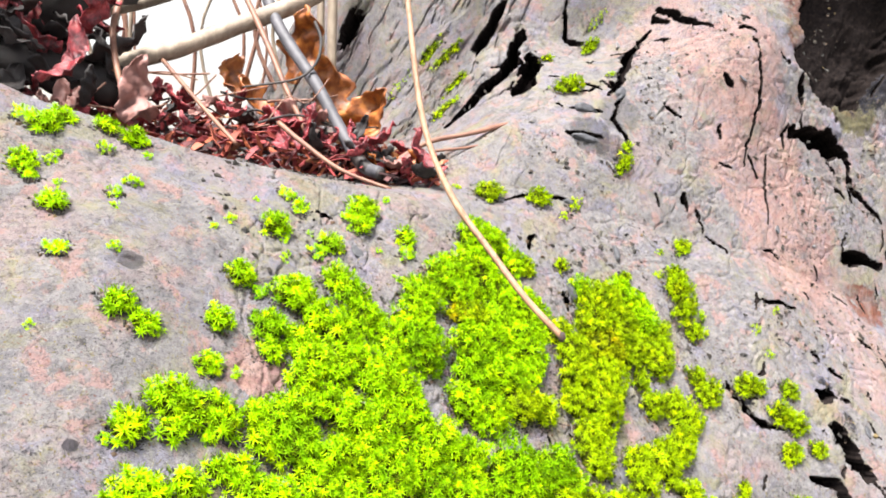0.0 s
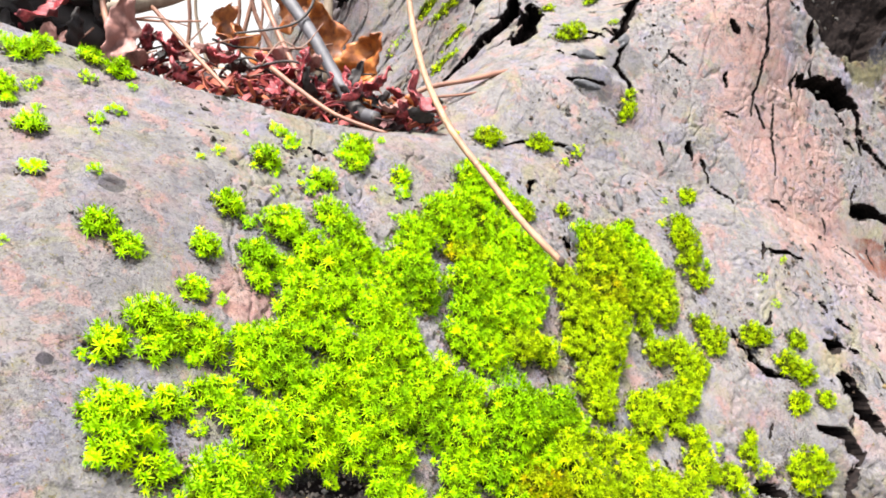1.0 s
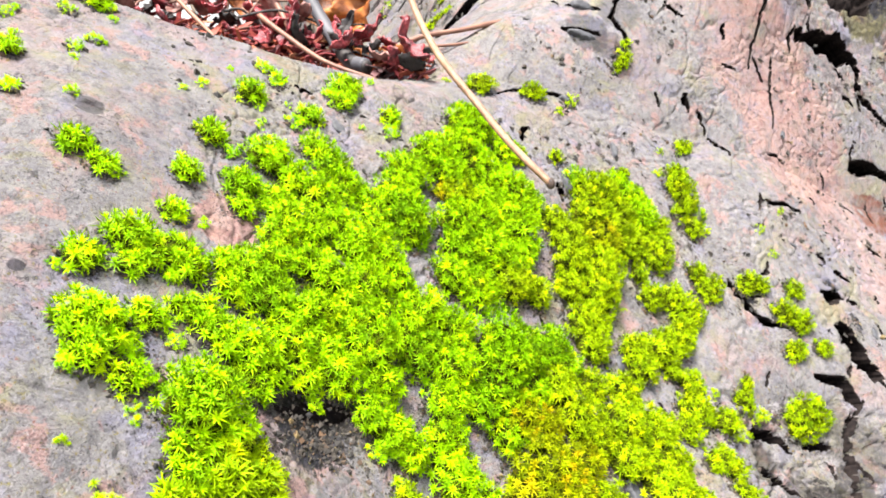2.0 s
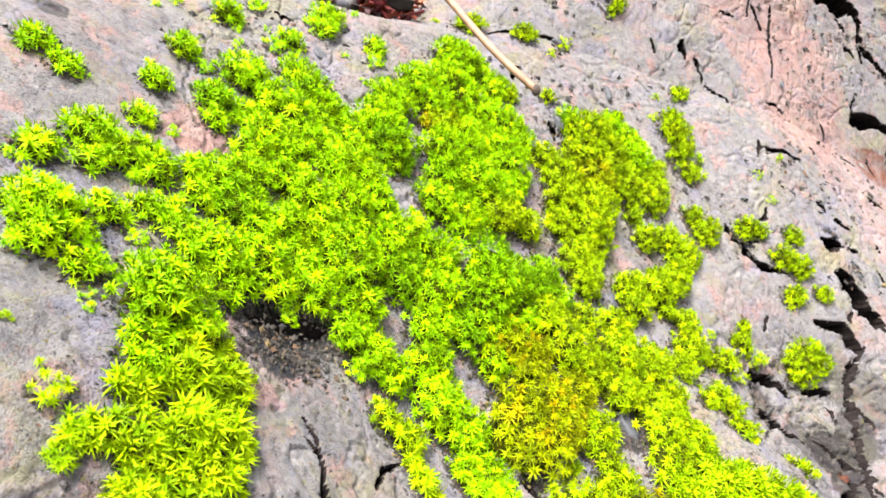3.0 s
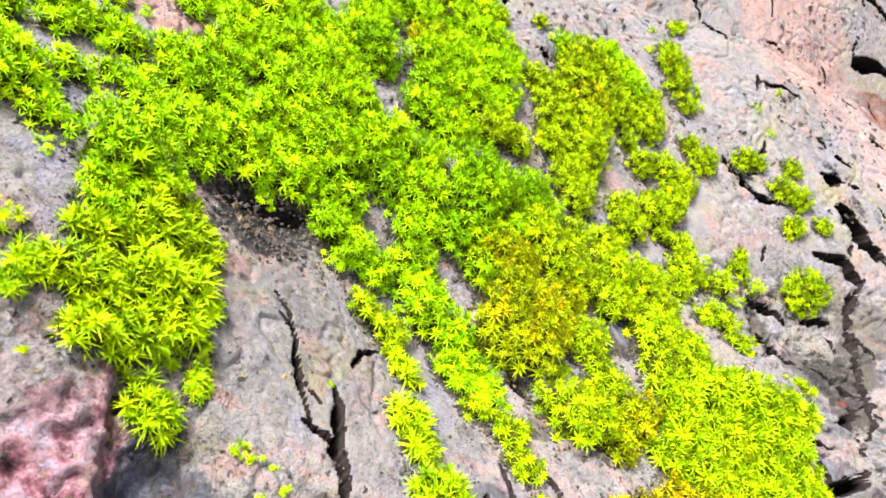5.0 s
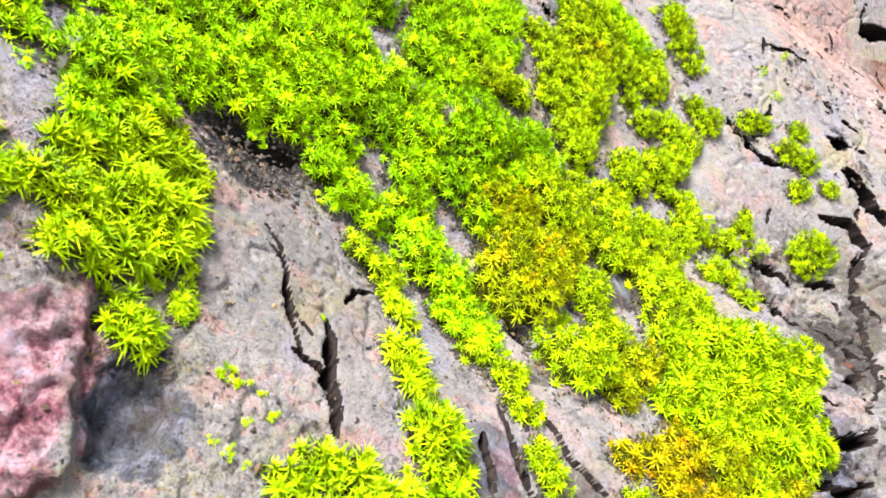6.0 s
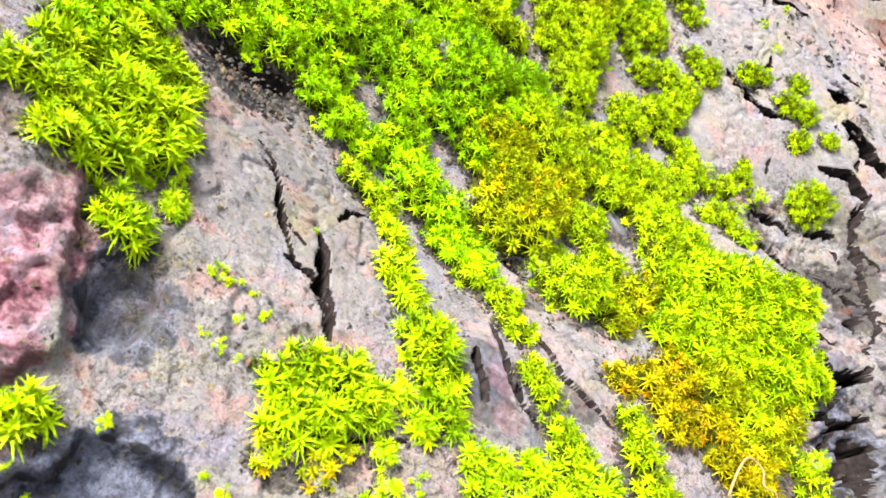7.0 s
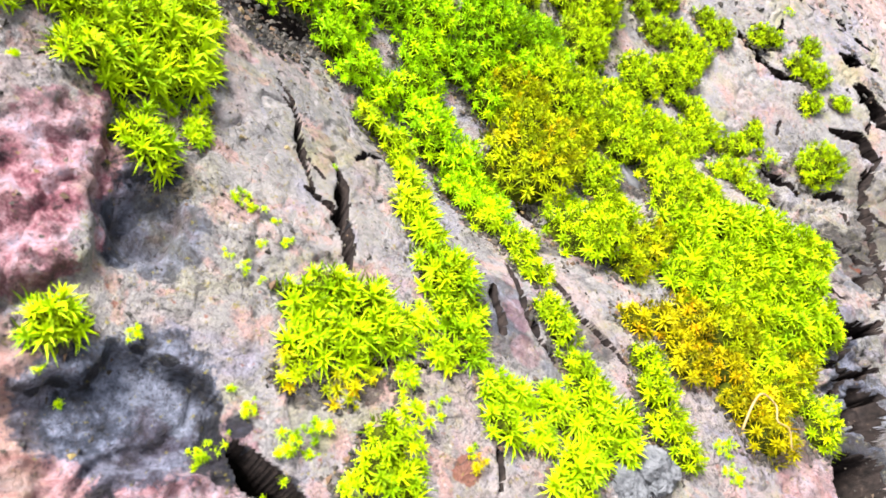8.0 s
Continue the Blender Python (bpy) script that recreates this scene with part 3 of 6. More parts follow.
tone = mix(bt, fade(bt, spot(bt, (-19, 51, 279), 1.2, ragged), 0.85), tone, PLUM)
tone = mix(bt, fade(bt, spot(bt, (-19, 48, 276), 1.1, ragged), 0.85), tone, PLUM)
tone = mix(bt, fade(bt, spot(bt, (-18, 46, 273), 1.1, ragged), 0.85), tone, PLUM)
tone = mix(bt, fade(bt, spot(bt, (-17, 43, 270), 1.0, ragged), 0.85), tone, PLUM)
tone = mix(bt, fade(bt, spot(bt, (-16, 48, 273), 1.6, ragged), 0.80), tone, SLATE)
tone = mix(bt, fade(bt, spot(bt, (-15, 50, 273), 1.4, ragged), 0.80), tone, SLATE)
tone = mix(bt, fade(bt, spot(bt, (-16, 46, 271), 2.2, ragged), 0.80), tone, SLATE)
tone = mix(bt, fade(bt, spot(bt, (-15, 46, 270), 1.8, ragged), 0.80), tone, SLATE)
tone = mix(bt, fade(bt, spot(bt, (-16, 44, 269), 1.6, ragged), 0.80), tone, SLATE)
tone = mix(bt, fade(bt, spot(bt, (15, 60, 256), 2.0, ragged), 0.35), tone, PLUM)
tone = mix(bt, fade(bt, spot(bt, (15, 56, 254), 1.8, ragged), 0.35), tone, PLUM)
tone = mix(bt, fade(bt, spot(bt, (17, 66, 256), 1.5, ragged), 0.35), tone, PLUM)
tone = mix(bt, fade(bt, spot(bt, (14, 65, 257), 1.4, ragged), 0.35), tone, PLUM)
tone = mix(bt, fade(bt, spot(bt, (-16, 48, 273), 1.3, ragged), 0.85), tone, WET_AND_SHADE)
tone = mix(bt, fade(bt, spot(bt, (-15, 50, 273), 1.2, ragged), 0.85), tone, WET_AND_SHADE)
tone = mix(bt, fade(bt, spot(bt, (-16, 46, 271), 1.5, ragged), 0.65), tone, WET_AND_SHADE)
tone = mix(bt, fade(bt, spot(bt, (-16, 44, 269), 1.1, ragged), 0.60), tone, WET_AND_SHADE)
tone = mix(bt, fade(bt, spot(bt, (-15, 47, 271), 1.2, ragged), 0.50), tone, WET_AND_SHADE)
tone = mix(bt, fade(bt, spot(bt, (-22, 44, 277), 2.2, ragged), 0.50), tone, PLUM)
tone = mix(bt, fade(bt, spot(bt, (-21, 43, 274), 2.2, ragged), 0.75), tone, PLUM)
tone = mix(bt, fade(bt, spot(bt, (-20, 45, 275), 1.8, ragged), 0.80), tone, PLUM)
tone = mix(bt, fade(bt, spot(bt, (-21, 40, 271), 2.4, ragged), 0.70), tone, PLUM)
tone = mix(bt, fade(bt, spot(bt, (-19, 43, 271), 1.6, ragged), 0.75), tone, PLUM)
tone = mix(bt, ramp(bt, grain, (0.36, 0.7), (0.41, 0.0)), tone, (0.08, 0.072, 0.08))
rough_here = ramp(bt, noise_at(bt, 70, 4, 0.65), (0.44, 0.1), (0.56, 1.0))
pits = mix(bt, 1.0, ramp(bt, noise_at(bt, 2400, 4, 0.7, 2.5), (0.36, 0.95), (0.41, 0.0)), rough_here, 'MULTIPLY')
tone = mix(bt, pits, tone, (0.04, 0.03, 0.035))
tone = mix(bt, ramp(bt, fine, (0.33, 0.85), (0.37, 0.0)), tone, (0.06, 0.05, 0.06))
tone = mix(bt, ramp(bt, noise_at(bt, 1500, 4, 0.7), (0.64, 0.0), (0.66, 0.8)), tone, (0.34, 0.30, 0.05))
tone = mix(bt, ramp(bt, speck, (0.655, 0.0), (0.675, 0.92)), tone, (0.03, 0.025, 0.025))
tone = mix(bt, 1.0, tone, ramp(bt, noise_at(bt, 750, 7, 0.85, 0.6), (0.36, 0.45), (0.48, 1.0)), 'MULTIPLY')
tone = mix(bt, 1.0, tone, (0.325, 0.311, 0.328), 'MULTIPLY')
bt.links.new(tone, bb.inputs["Base Color"])
bt.links.new(ramp(bt, noise_at(bt, 130, 4, 0.6), (0.35, 0.42), (0.65, 0.8)), bb.inputs["Roughness"])
bb.inputs["Specular IOR Level"].default_value = 0.18
bump(bt, bb, mix(bt, 0.25, mix(bt, 0.5, grain, fine), noise_at(bt, 350, 6, 0.85, 0.5)), 1.0, 0.0009)


def moss_material(name, dark, main, bright, by_leaf=False):
    m, tr, bs = material(name)
    info = tr.nodes.new("ShaderNodeNewGeometry").outputs["Random Per Island"] if by_leaf else tr.nodes.new("ShaderNodeObjectInfo").outputs["Random"]
    c = ramp(tr, info, (0.0, dark), (0.35, main), (0.75, main), (1.0, bright))
    c = mix(tr, ramp(tr, noise_at(tr, 180, 2), (0.38, 0.0), (0.7, 0.45)), c, bright)
    tr.links.new(c, bs.inputs["Base Color"])
    bs.inputs["Roughness"].default_value = 0.55
    bs.inputs["Specular IOR Level"].default_value = 0.05
    thin = tr.nodes.new("ShaderNodeBsdfTranslucent")
    tr.links.new(c, thin.inputs["Color"])
    both = node(tr, "ShaderNodeMixShader", Fac=0.34)
    tr.links.new(bs.outputs[0], both.inputs[1])
    tr.links.new(thin.outputs[0], both.inputs[2])
    tr.links.new(both.outputs[0], tr.nodes["Material Output"].inputs["Surface"])
    return m


def moss_look(name, *tones, gap_shade=0.75):
    """Materials of the shoots, of the leaves between them (darkened copies that paint in the gaps' shade), and of
    small tufts.
    """
    # the copy for the leaves between has the shade of the gaps multiplied in
    deep = [tuple(c * gap_shade for c in tone_) for tone_ in tones]
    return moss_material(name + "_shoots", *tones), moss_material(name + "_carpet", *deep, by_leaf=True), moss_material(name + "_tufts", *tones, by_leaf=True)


GREEN = moss_look("moss_green", (0.06, 0.20, 0.001), (0.28, 0.54, 0.001), (0.47, 0.64, 0.001), gap_shade=0.38)
DEEPGREEN = moss_look("moss_deep", (0.035, 0.13, 0.001), (0.19, 0.41, 0.001), (0.38, 0.56, 0.001), gap_shade=0.36)
LIMEGREEN = moss_look("moss_lime", (0.075, 0.17, 0.001), (0.27, 0.41, 0.001), (0.42, 0.50, 0.001), gap_shade=0.36)
YELLOW = moss_look("moss_star", (0.08, 0.20, 0.001), (0.25, 0.40, 0.001), (0.38, 0.47, 0.002), gap_shade=0.34)
BROWNISH = moss_look("moss_ochre", (0.10, 0.14, 0.001), (0.29, 0.29, 0.001), (0.46, 0.25, 0.002), gap_shade=0.36)
OLIVEGREEN = moss_look("moss_tawny", (0.09, 0.17, 0.001), (0.27, 0.37, 0.001), (0.46, 0.34, 0.002), gap_shade=0.36)

# mat below the shoots; its near-black olive also holds the gaps' shade
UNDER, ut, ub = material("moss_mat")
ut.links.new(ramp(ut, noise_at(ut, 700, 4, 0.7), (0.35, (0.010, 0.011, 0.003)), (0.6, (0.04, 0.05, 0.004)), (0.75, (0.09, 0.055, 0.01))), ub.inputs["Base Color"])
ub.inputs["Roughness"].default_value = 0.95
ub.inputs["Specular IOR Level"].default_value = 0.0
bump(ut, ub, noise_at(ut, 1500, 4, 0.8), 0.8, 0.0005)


def plain(name, stops, scale, rough, relief_scale=None, stretch=None, strength=0.4, distance=0.0003):
    m, tr, bs = material(name)
    co = tr.nodes.new("ShaderNodeTexCoord").outputs["Object"]
    if stretch:
        mp = tr.nodes.new("ShaderNodeMapping")
        mp.inputs["Scale"].default_value = stretch
        tr.links.new(co, mp.inputs["Vector"])
        co = mp.outputs["Vector"]
    n = noise_at(tr, scale, 5, 0.65, 0.2, co)
    tr.links.new(ramp(tr, n, *stops), bs.inputs["Base Color"])
    bs.inputs["Roughness"].default_value = rough
    bump(tr, bs, noise_at(tr, relief_scale or scale * 4, 4, 0.7, 0, co), strength, distance)
    return m


NEEDLE = plain("dry_needle", ((0.35, (0.15, 0.075, 0.04)), (0.65, (0.27, 0.155, 0.09))), 420, 0.5, 1800, (1, 1, 0.2), 0.8, 0.0004)
TIP = plain("needle_tip", ((0.4, (0.018, 0.009, 0.006)), (0.7, (0.060, 0.036, 0.024))), 900, 0.7)
PALE_FIBRE = plain("pale_fibre", ((0.35, (0.156, 0.096, 0.030)), (0.65, (0.240, 0.162, 0.054))), 400, 0.6)
GREY_TWIG = plain("grey_twig", ((0.35, (0.028, 0.027, 0.032)), (0.65, (0.060, 0.056, 0.064))), 180, 0.65)
TAN_TWIG = plain("tan_twig", ((0.3, (0.102, 0.072, 0.051)), (0.5, (0.180, 0.138, 0.099)), (0.68, (0.252, 0.204, 0.150))), 240, 0.65, 700, (1, 1, 0.35), 0.6, 0.0006)
RED_TWIG = plain("red_brown_stalk", ((0.35, (0.092, 0.034, 0.021)), (0.65, (0.176, 0.084, 0.050))), 220, 0.6)
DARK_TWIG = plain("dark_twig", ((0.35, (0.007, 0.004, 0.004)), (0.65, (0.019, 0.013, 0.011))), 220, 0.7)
LEAF_RED = plain("dead_leaf_red", ((0.34, (0.012, 0.002, 0.004)), (0.5, (0.14, 0.012, 0.018)), (0.6, (0.28, 0.035, 0.04)), (0.74, (0.42, 0.16, 0.14))), 420, 0.4, 900, None, 0.9, 0.0006)
LEAF_ORANGE = plain("dead_leaf_orange", ((0.3, (0.05, 0.012, 0.003)), (0.5, (0.22, 0.06, 0.008)), (0.7, (0.34, 0.13, 0.02))), 330, 0.5)
LEAF_PALE = plain("dead_leaf_pale", ((0.3, (0.10, 0.04, 0.032)), (0.6, (0.19, 0.085, 0.07))), 330, 0.6)
# near-black leaf tone: the shade among the leaves put into colour
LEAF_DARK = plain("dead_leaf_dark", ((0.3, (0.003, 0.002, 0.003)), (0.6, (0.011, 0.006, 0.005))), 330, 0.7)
LITTER, lt, lb = material("shredded_litter")
isle = lt.nodes.new("ShaderNodeNewGeometry").outputs["Random Per Island"]
lt.links.new(ramp(lt, isle, (0.0, (0.006, 0.004, 0.004)), (0.35, (0.09, 0.010, 0.012)), (0.65, (0.20, 0.022, 0.024)), (0.9, (0.26, 0.06, 0.02)), (1.0, (0.24, 0.12, 0.06))), lb.inputs["Base Color"])
lb.inputs["Roughness"].default_value = 0.7
FLAKE_SLATE = plain("slate_bark_flake", ((0.35, (0.018, 0.019, 0.024)), (0.5, (0.066, 0.069, 0.078)), (0.66, (0.108, 0.108, 0.120))), 420, 0.65, 1600, None, 0.8, 0.0008)
FLAKE_DARK = plain("dark_bark_flake", ((0.35, (0.020, 0.020, 0.023)), (0.65, (0.066, 0.066, 0.073))), 350, 0.7)
GROUND = plain("pale_ground", ((0.35, (0.10, 0.09, 0.08)), (0.65, (0.16, 0.15, 0.135))), 6, 0.9, 60, None, 0.5, 0.01)


# near-black tone that puts shade into the colour of deep cracks
CRACK_SHADE = plain("crack_shade", ((0.35, (0.008, 0.007, 0.007)), (0.6, (0.018, 0.014, 0.013)), (0.75, (0.04, 0.03, 0.025))), 900, 0.95)
CRACK_SHADE.node_tree.nodes["Principled BSDF"].inputs["Specular IOR Level"].default_value = 0.0


# ---- ground and trunk ----
me = bpy.data.meshes.new("ground")
me.from_pydata([(-400, -400, 0), (400, -400, 0), (400, 400, 0), (-400, 400, 0)], [], [(0, 1, 2, 3)])
me.materials.append(GROUND)
tagged(new("ground", me), "pale dry ground round the tree", "ground", kind="structure")


# added glowing wall that stands in for the bright sky behind the fork
GLOW_WALL, ht, hb = material("glowing_backdrop")
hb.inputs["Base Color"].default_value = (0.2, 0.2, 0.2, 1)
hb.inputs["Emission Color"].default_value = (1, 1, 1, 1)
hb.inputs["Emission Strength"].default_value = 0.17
glow_v, glow_f = [], []
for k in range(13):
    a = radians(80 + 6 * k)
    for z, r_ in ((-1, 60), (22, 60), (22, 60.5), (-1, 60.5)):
        glow_v.append((r_ * math.cos(a), r_ * math.sin(a), z))
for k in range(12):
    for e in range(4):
        glow_f.append((4 * k + e, 4 * k + (e + 1) % 4, 4 * k + 4 + (e + 1) % 4, 4 * k + 4 + e))
tagged(new("backdrop", mesh_from("backdrop", glow_v, glow_f, GLOW_WALL)), "added glowing wall standing in for bright sky in the distance", "backdrop", kind="structure")


def steps(*spans):
    """Grid lines: (from, to, spacing), joined."""
    lines = [np.arange(a, b, s) for a, b, s in spans]
    return np.concatenate(lines + [np.array([spans[-1][1]], float)])


us = steps((-330, -100, 12), (-100, -50, 0.6), (-50, 22, 0.24), (22, 140, 0.32), (140, 330, 12))
vs = steps((-520, -90, 14), (-90, -28, 0.24), (-28, 60, 0.38), (60, 120, 0.36), (120, 188, 0.5), (188, 215, 1.5))
gu, gv = np.meshgrid(us, vs)
gw, cuts = surface(gu, gv)
nv, nu = gu.shape
pts = (np.stack([gu, gv, gw], -1).reshape(-1, 3) @ TO_WORLD + np.array(MIDDLE)) / 1000
# cracks run square into the root, and level into the trunk
share = smooth((gv + 30) / 70).reshape(-1, 1)
inward = share * np.array([0.12, 0.95, -0.28]) - (1 - share) * np.array(OUT)
pts = pts + inward * cuts.reshape(-1, 1) / 1000
idx = np.arange(nv * nu).reshape(nv, nu)
quads = np.stack([idx[:-1, :-1], idx[:-1, 1:], idx[1:, 1:], idx[1:, :-1]], -1).reshape(-1, 4)
# a back wall closes the trunk
rim = np.concatenate([idx[0, :], idx[1:, -1], idx[-1, -2::-1], idx[-2:0:-1, 0]])
axis_ = np.array([0.12, 0.46, 0.0])
back = pts[rim].copy()
back[:, :2] = back[:, :2] * 0.15 + axis_[:2] * 0.85
base_i = len(pts)
pts = np.concatenate([pts, back, back.mean(0)[None]])
n = len(rim)
ring = base_i + np.arange(n)
skirt = np.stack([rim, ring, np.roll(ring, -1), np.roll(rim, -1)], -1)
cap = np.stack([ring, np.full(n, base_i + n), np.roll(ring, -1)], -1)
trunk_me = bpy.data.meshes.new("tree_trunk")
trunk_me.vertices.add(len(pts))
trunk_me.vertices.foreach_set("co", pts.astype(np.float32).ravel())
loops = np.concatenate([quads.ravel(), skirt.ravel(), cap.ravel()]).astype(np.int32)
starts = np.concatenate([np.arange(len(quads) + n) * 4, (len(quads) + n) * 4 + np.arange(n) * 3]).astype(np.int32)
trunk_me.loops.add(len(loops))
trunk_me.loops.foreach_set("vertex_index", loops)
trunk_me.polygons.add(len(starts))
trunk_me.polygons.foreach_set("loop_start", starts)
trunk_me.materials.append(BARK)
trunk_me.materials.append(CRACK_SHADE)
# faces cut deeper than 1.7 mm get the painted crack shade
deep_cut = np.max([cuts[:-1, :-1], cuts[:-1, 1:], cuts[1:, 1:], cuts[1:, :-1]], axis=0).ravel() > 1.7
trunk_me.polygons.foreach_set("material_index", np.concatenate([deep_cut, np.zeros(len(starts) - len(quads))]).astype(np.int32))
trunk_me.update(calc_edges=True)
trunk_me.shade_smooth()
tree_trunk = tagged(new("tree_trunk", trunk_me), "grey and pinkish cracked tree bark with mossy root flare", "tree trunk")


# the trunk above the root flare
rows_, sides_ = 60, 96
pv, pf = [], []
for i in range(rows_):
    z = 2.2 * i / (rows_ - 1)
    for k in range(sides_):
        a = 2 * math.pi * k / sides_
        ca, sa = math.cos(a), math.sin(a)
        q = 0.19 + 0.10 * math.exp(-z / 0.12) + 0.016 * noise.noise(Vector((ca * 2.2, sa * 2.2, z * 1.5))) + 0.012 * abs(noise.noise(Vector((ca * 9, sa * 9, z * 4))))
        pv.append((axis_[0] + q * ca, axis_[1] + 0.02 + q * sa, z))
for i in range(rows_ - 1):
    for k in range(sides_):
        a, c = i * sides_ + k, i * sides_ + (k + 1) % sides_
        pf.append((a, c, c + sides_, a + sides_))
pf.append(tuple(range((rows_ - 1) * sides_, rows_ * sides_)))
part("upper_trunk", mesh_from("upper_trunk", pv, pf, BARK), tree_trunk, "grey bark of the trunk above")


# ---- moss ----
def leaf_blade(verts, faces, root, out, rise, length, width, droop):
    """One slender pointed leaf from root in the direction out, rising and then drooping."""
    side = Vector((-out.y, out.x, 0))
    first = len(verts)
    for f, b in ((0.0, 0.8), (0.24, 1.0), (0.58, 0.58)):
        c = root + out * (length * f * math.cos(rise)) + Vector((0, 0, length * (f * math.sin(rise) - droop * f * f)))
        half = width * b / 2
        verts += [c - side * half, c + side * half + Vector((0, 0, half * 0.5))]
    verts.append(root + out * (length * math.cos(rise)) + Vector((0, 0, length * (math.sin(rise) - droop))))
    a = first
    faces += [(a, a + 1, a + 3, a + 2), (a + 2, a + 3, a + 5, a + 4), (a + 4, a + 5, a + 6)]


def shoot_mesh(name, mat, rng, leaves, width, spread):
    """A leafy moss shoot about one unit in radius; z is its axis."""
    verts, faces = [], []
    for k in range(leaves):
        f = k / (leaves - 1)
        turn = k * 2.39996 + rng.uniform(-0.25, 0.25)
        rise = radians(-6 + 70 * f ** 1.6) * spread + rng.uniform(-0.15, 0.15)
        length = (1.0 - 0.42 * f) * rng.uniform(0.85, 1.12)
        leaf_blade(verts, faces, Vector((0, 0, -0.45 + 0.5 * f)), Vector((math.cos(turn), math.sin(turn), 0)), rise + 0.2, length, width * rng.uniform(0.85, 1.15), rng.uniform(0.15, 0.4))
    # the stem joins the leaf bases
    for k in range(leaves - 1):
        a, c = 7 * k, 7 * (k + 1)
        faces += [(a, a + 1, c + 1), (a, c + 1, c)]
    return mesh_from(name, verts, faces, mat)


rng = random.Random(5)
# look of a moss: shoots' meshes, shoot radius, spacing, dome height, label
def kind_of_moss(mats, radius, spacing, dome, leaves, width, spread, label):
    return ([shoot_mesh("shoot", mats[0], rng, leaves, width, spread) for _ in range(9)], radius, spacing, dome, label, mats[1], mats[2])


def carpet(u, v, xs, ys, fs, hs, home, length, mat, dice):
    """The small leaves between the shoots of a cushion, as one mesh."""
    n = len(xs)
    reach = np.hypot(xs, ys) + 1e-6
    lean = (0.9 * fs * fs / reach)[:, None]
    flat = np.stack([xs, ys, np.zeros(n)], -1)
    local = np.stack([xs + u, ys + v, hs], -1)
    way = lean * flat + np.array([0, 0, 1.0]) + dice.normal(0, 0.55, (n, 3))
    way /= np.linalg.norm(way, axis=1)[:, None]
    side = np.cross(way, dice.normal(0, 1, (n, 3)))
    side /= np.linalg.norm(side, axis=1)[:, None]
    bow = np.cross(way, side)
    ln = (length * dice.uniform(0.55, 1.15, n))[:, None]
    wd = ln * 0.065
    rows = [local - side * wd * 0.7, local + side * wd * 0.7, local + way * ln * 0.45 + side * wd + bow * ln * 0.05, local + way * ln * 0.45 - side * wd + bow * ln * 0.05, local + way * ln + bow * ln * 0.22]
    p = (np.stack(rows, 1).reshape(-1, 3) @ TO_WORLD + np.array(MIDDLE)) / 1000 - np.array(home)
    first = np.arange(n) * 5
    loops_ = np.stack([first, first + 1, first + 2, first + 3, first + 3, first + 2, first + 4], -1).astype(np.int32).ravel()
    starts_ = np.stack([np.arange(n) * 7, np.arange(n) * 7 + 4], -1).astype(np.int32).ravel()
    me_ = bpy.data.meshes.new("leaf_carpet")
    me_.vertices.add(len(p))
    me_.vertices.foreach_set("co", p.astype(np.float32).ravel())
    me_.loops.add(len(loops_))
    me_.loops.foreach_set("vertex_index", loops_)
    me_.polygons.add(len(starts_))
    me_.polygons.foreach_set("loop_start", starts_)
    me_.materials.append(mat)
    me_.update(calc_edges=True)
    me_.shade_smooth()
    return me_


FRESH = kind_of_moss(GREEN, 1.5, 1.53, 0.8, 22, 0.135, 1.0, "bright green moss cushion of fine shoots on grey bark")
DEEP = kind_of_moss(DEEPGREEN, 1.55, 1.55, 0.8, 22, 0.135, 1.0, "deep green moss cushion of starry shoots on bark")
LIME = kind_of_moss(LIMEGREEN, 1.4, 1.5, 0.68, 22, 0.14, 0.95, "lime green moss cushion of short shoots on grey bark")
STARRY = kind_of_moss(YELLOW, 2.4, 1.7, 0.75, 26, 0.105, 0.85, "yellow-green moss cushion of long starry shoots on bark")
OCHRE = kind_of_moss(BROWNISH, 1.45, 1.45, 0.55, 22, 0.14, 1.0, "ochre and olive moss cushion with browned shoots on bark")
TAWNY = kind_of_moss(OLIVEGREEN, 1.5, 1.5, 0.6, 22, 0.15, 1.0, "olive green moss cushion with some browned shoots on bark")


CUSHIONS, CRUMBS, TUFTS, SMALL = [], [], {}, 1.9


def cushion(u, v, r, stretch, along, look_of, high=0.8):
    """Notes a cushion: r across, r * stretch in the direction along (degrees from u), high its swelling."""
    tall = 1.25 * high * r * (0.6 + 0.25 * float(smooth((r - 0.6) / 2.0))) + 0.35
    CUSHIONS.append((u, v, r, stretch, math.cos(radians(along)), math.sin(radians(along)), tall, look_of))


def swelling(f):
    return np.maximum(0, 1 - f ** 2) ** 0.36


def buried(me_, x, y, h, slack):
    """Which of the points, h above the bark, lie inside another cushion than the given one."""
    inside = np.zeros(len(x), bool)
    for other in CUSHIONS:
        u, v, r, stretch, cs, sn, tall, _ = other
        if other is me_ or (u - x[0]) ** 2 + (v - y[0]) ** 2 > 900:
            continue
        a, b = x - u, y - v
        f = np.hypot((a * cs + b * sn) / stretch, b * cs - a * sn) / r
        inside |= h < tall * swelling(f) - slack
    return inside


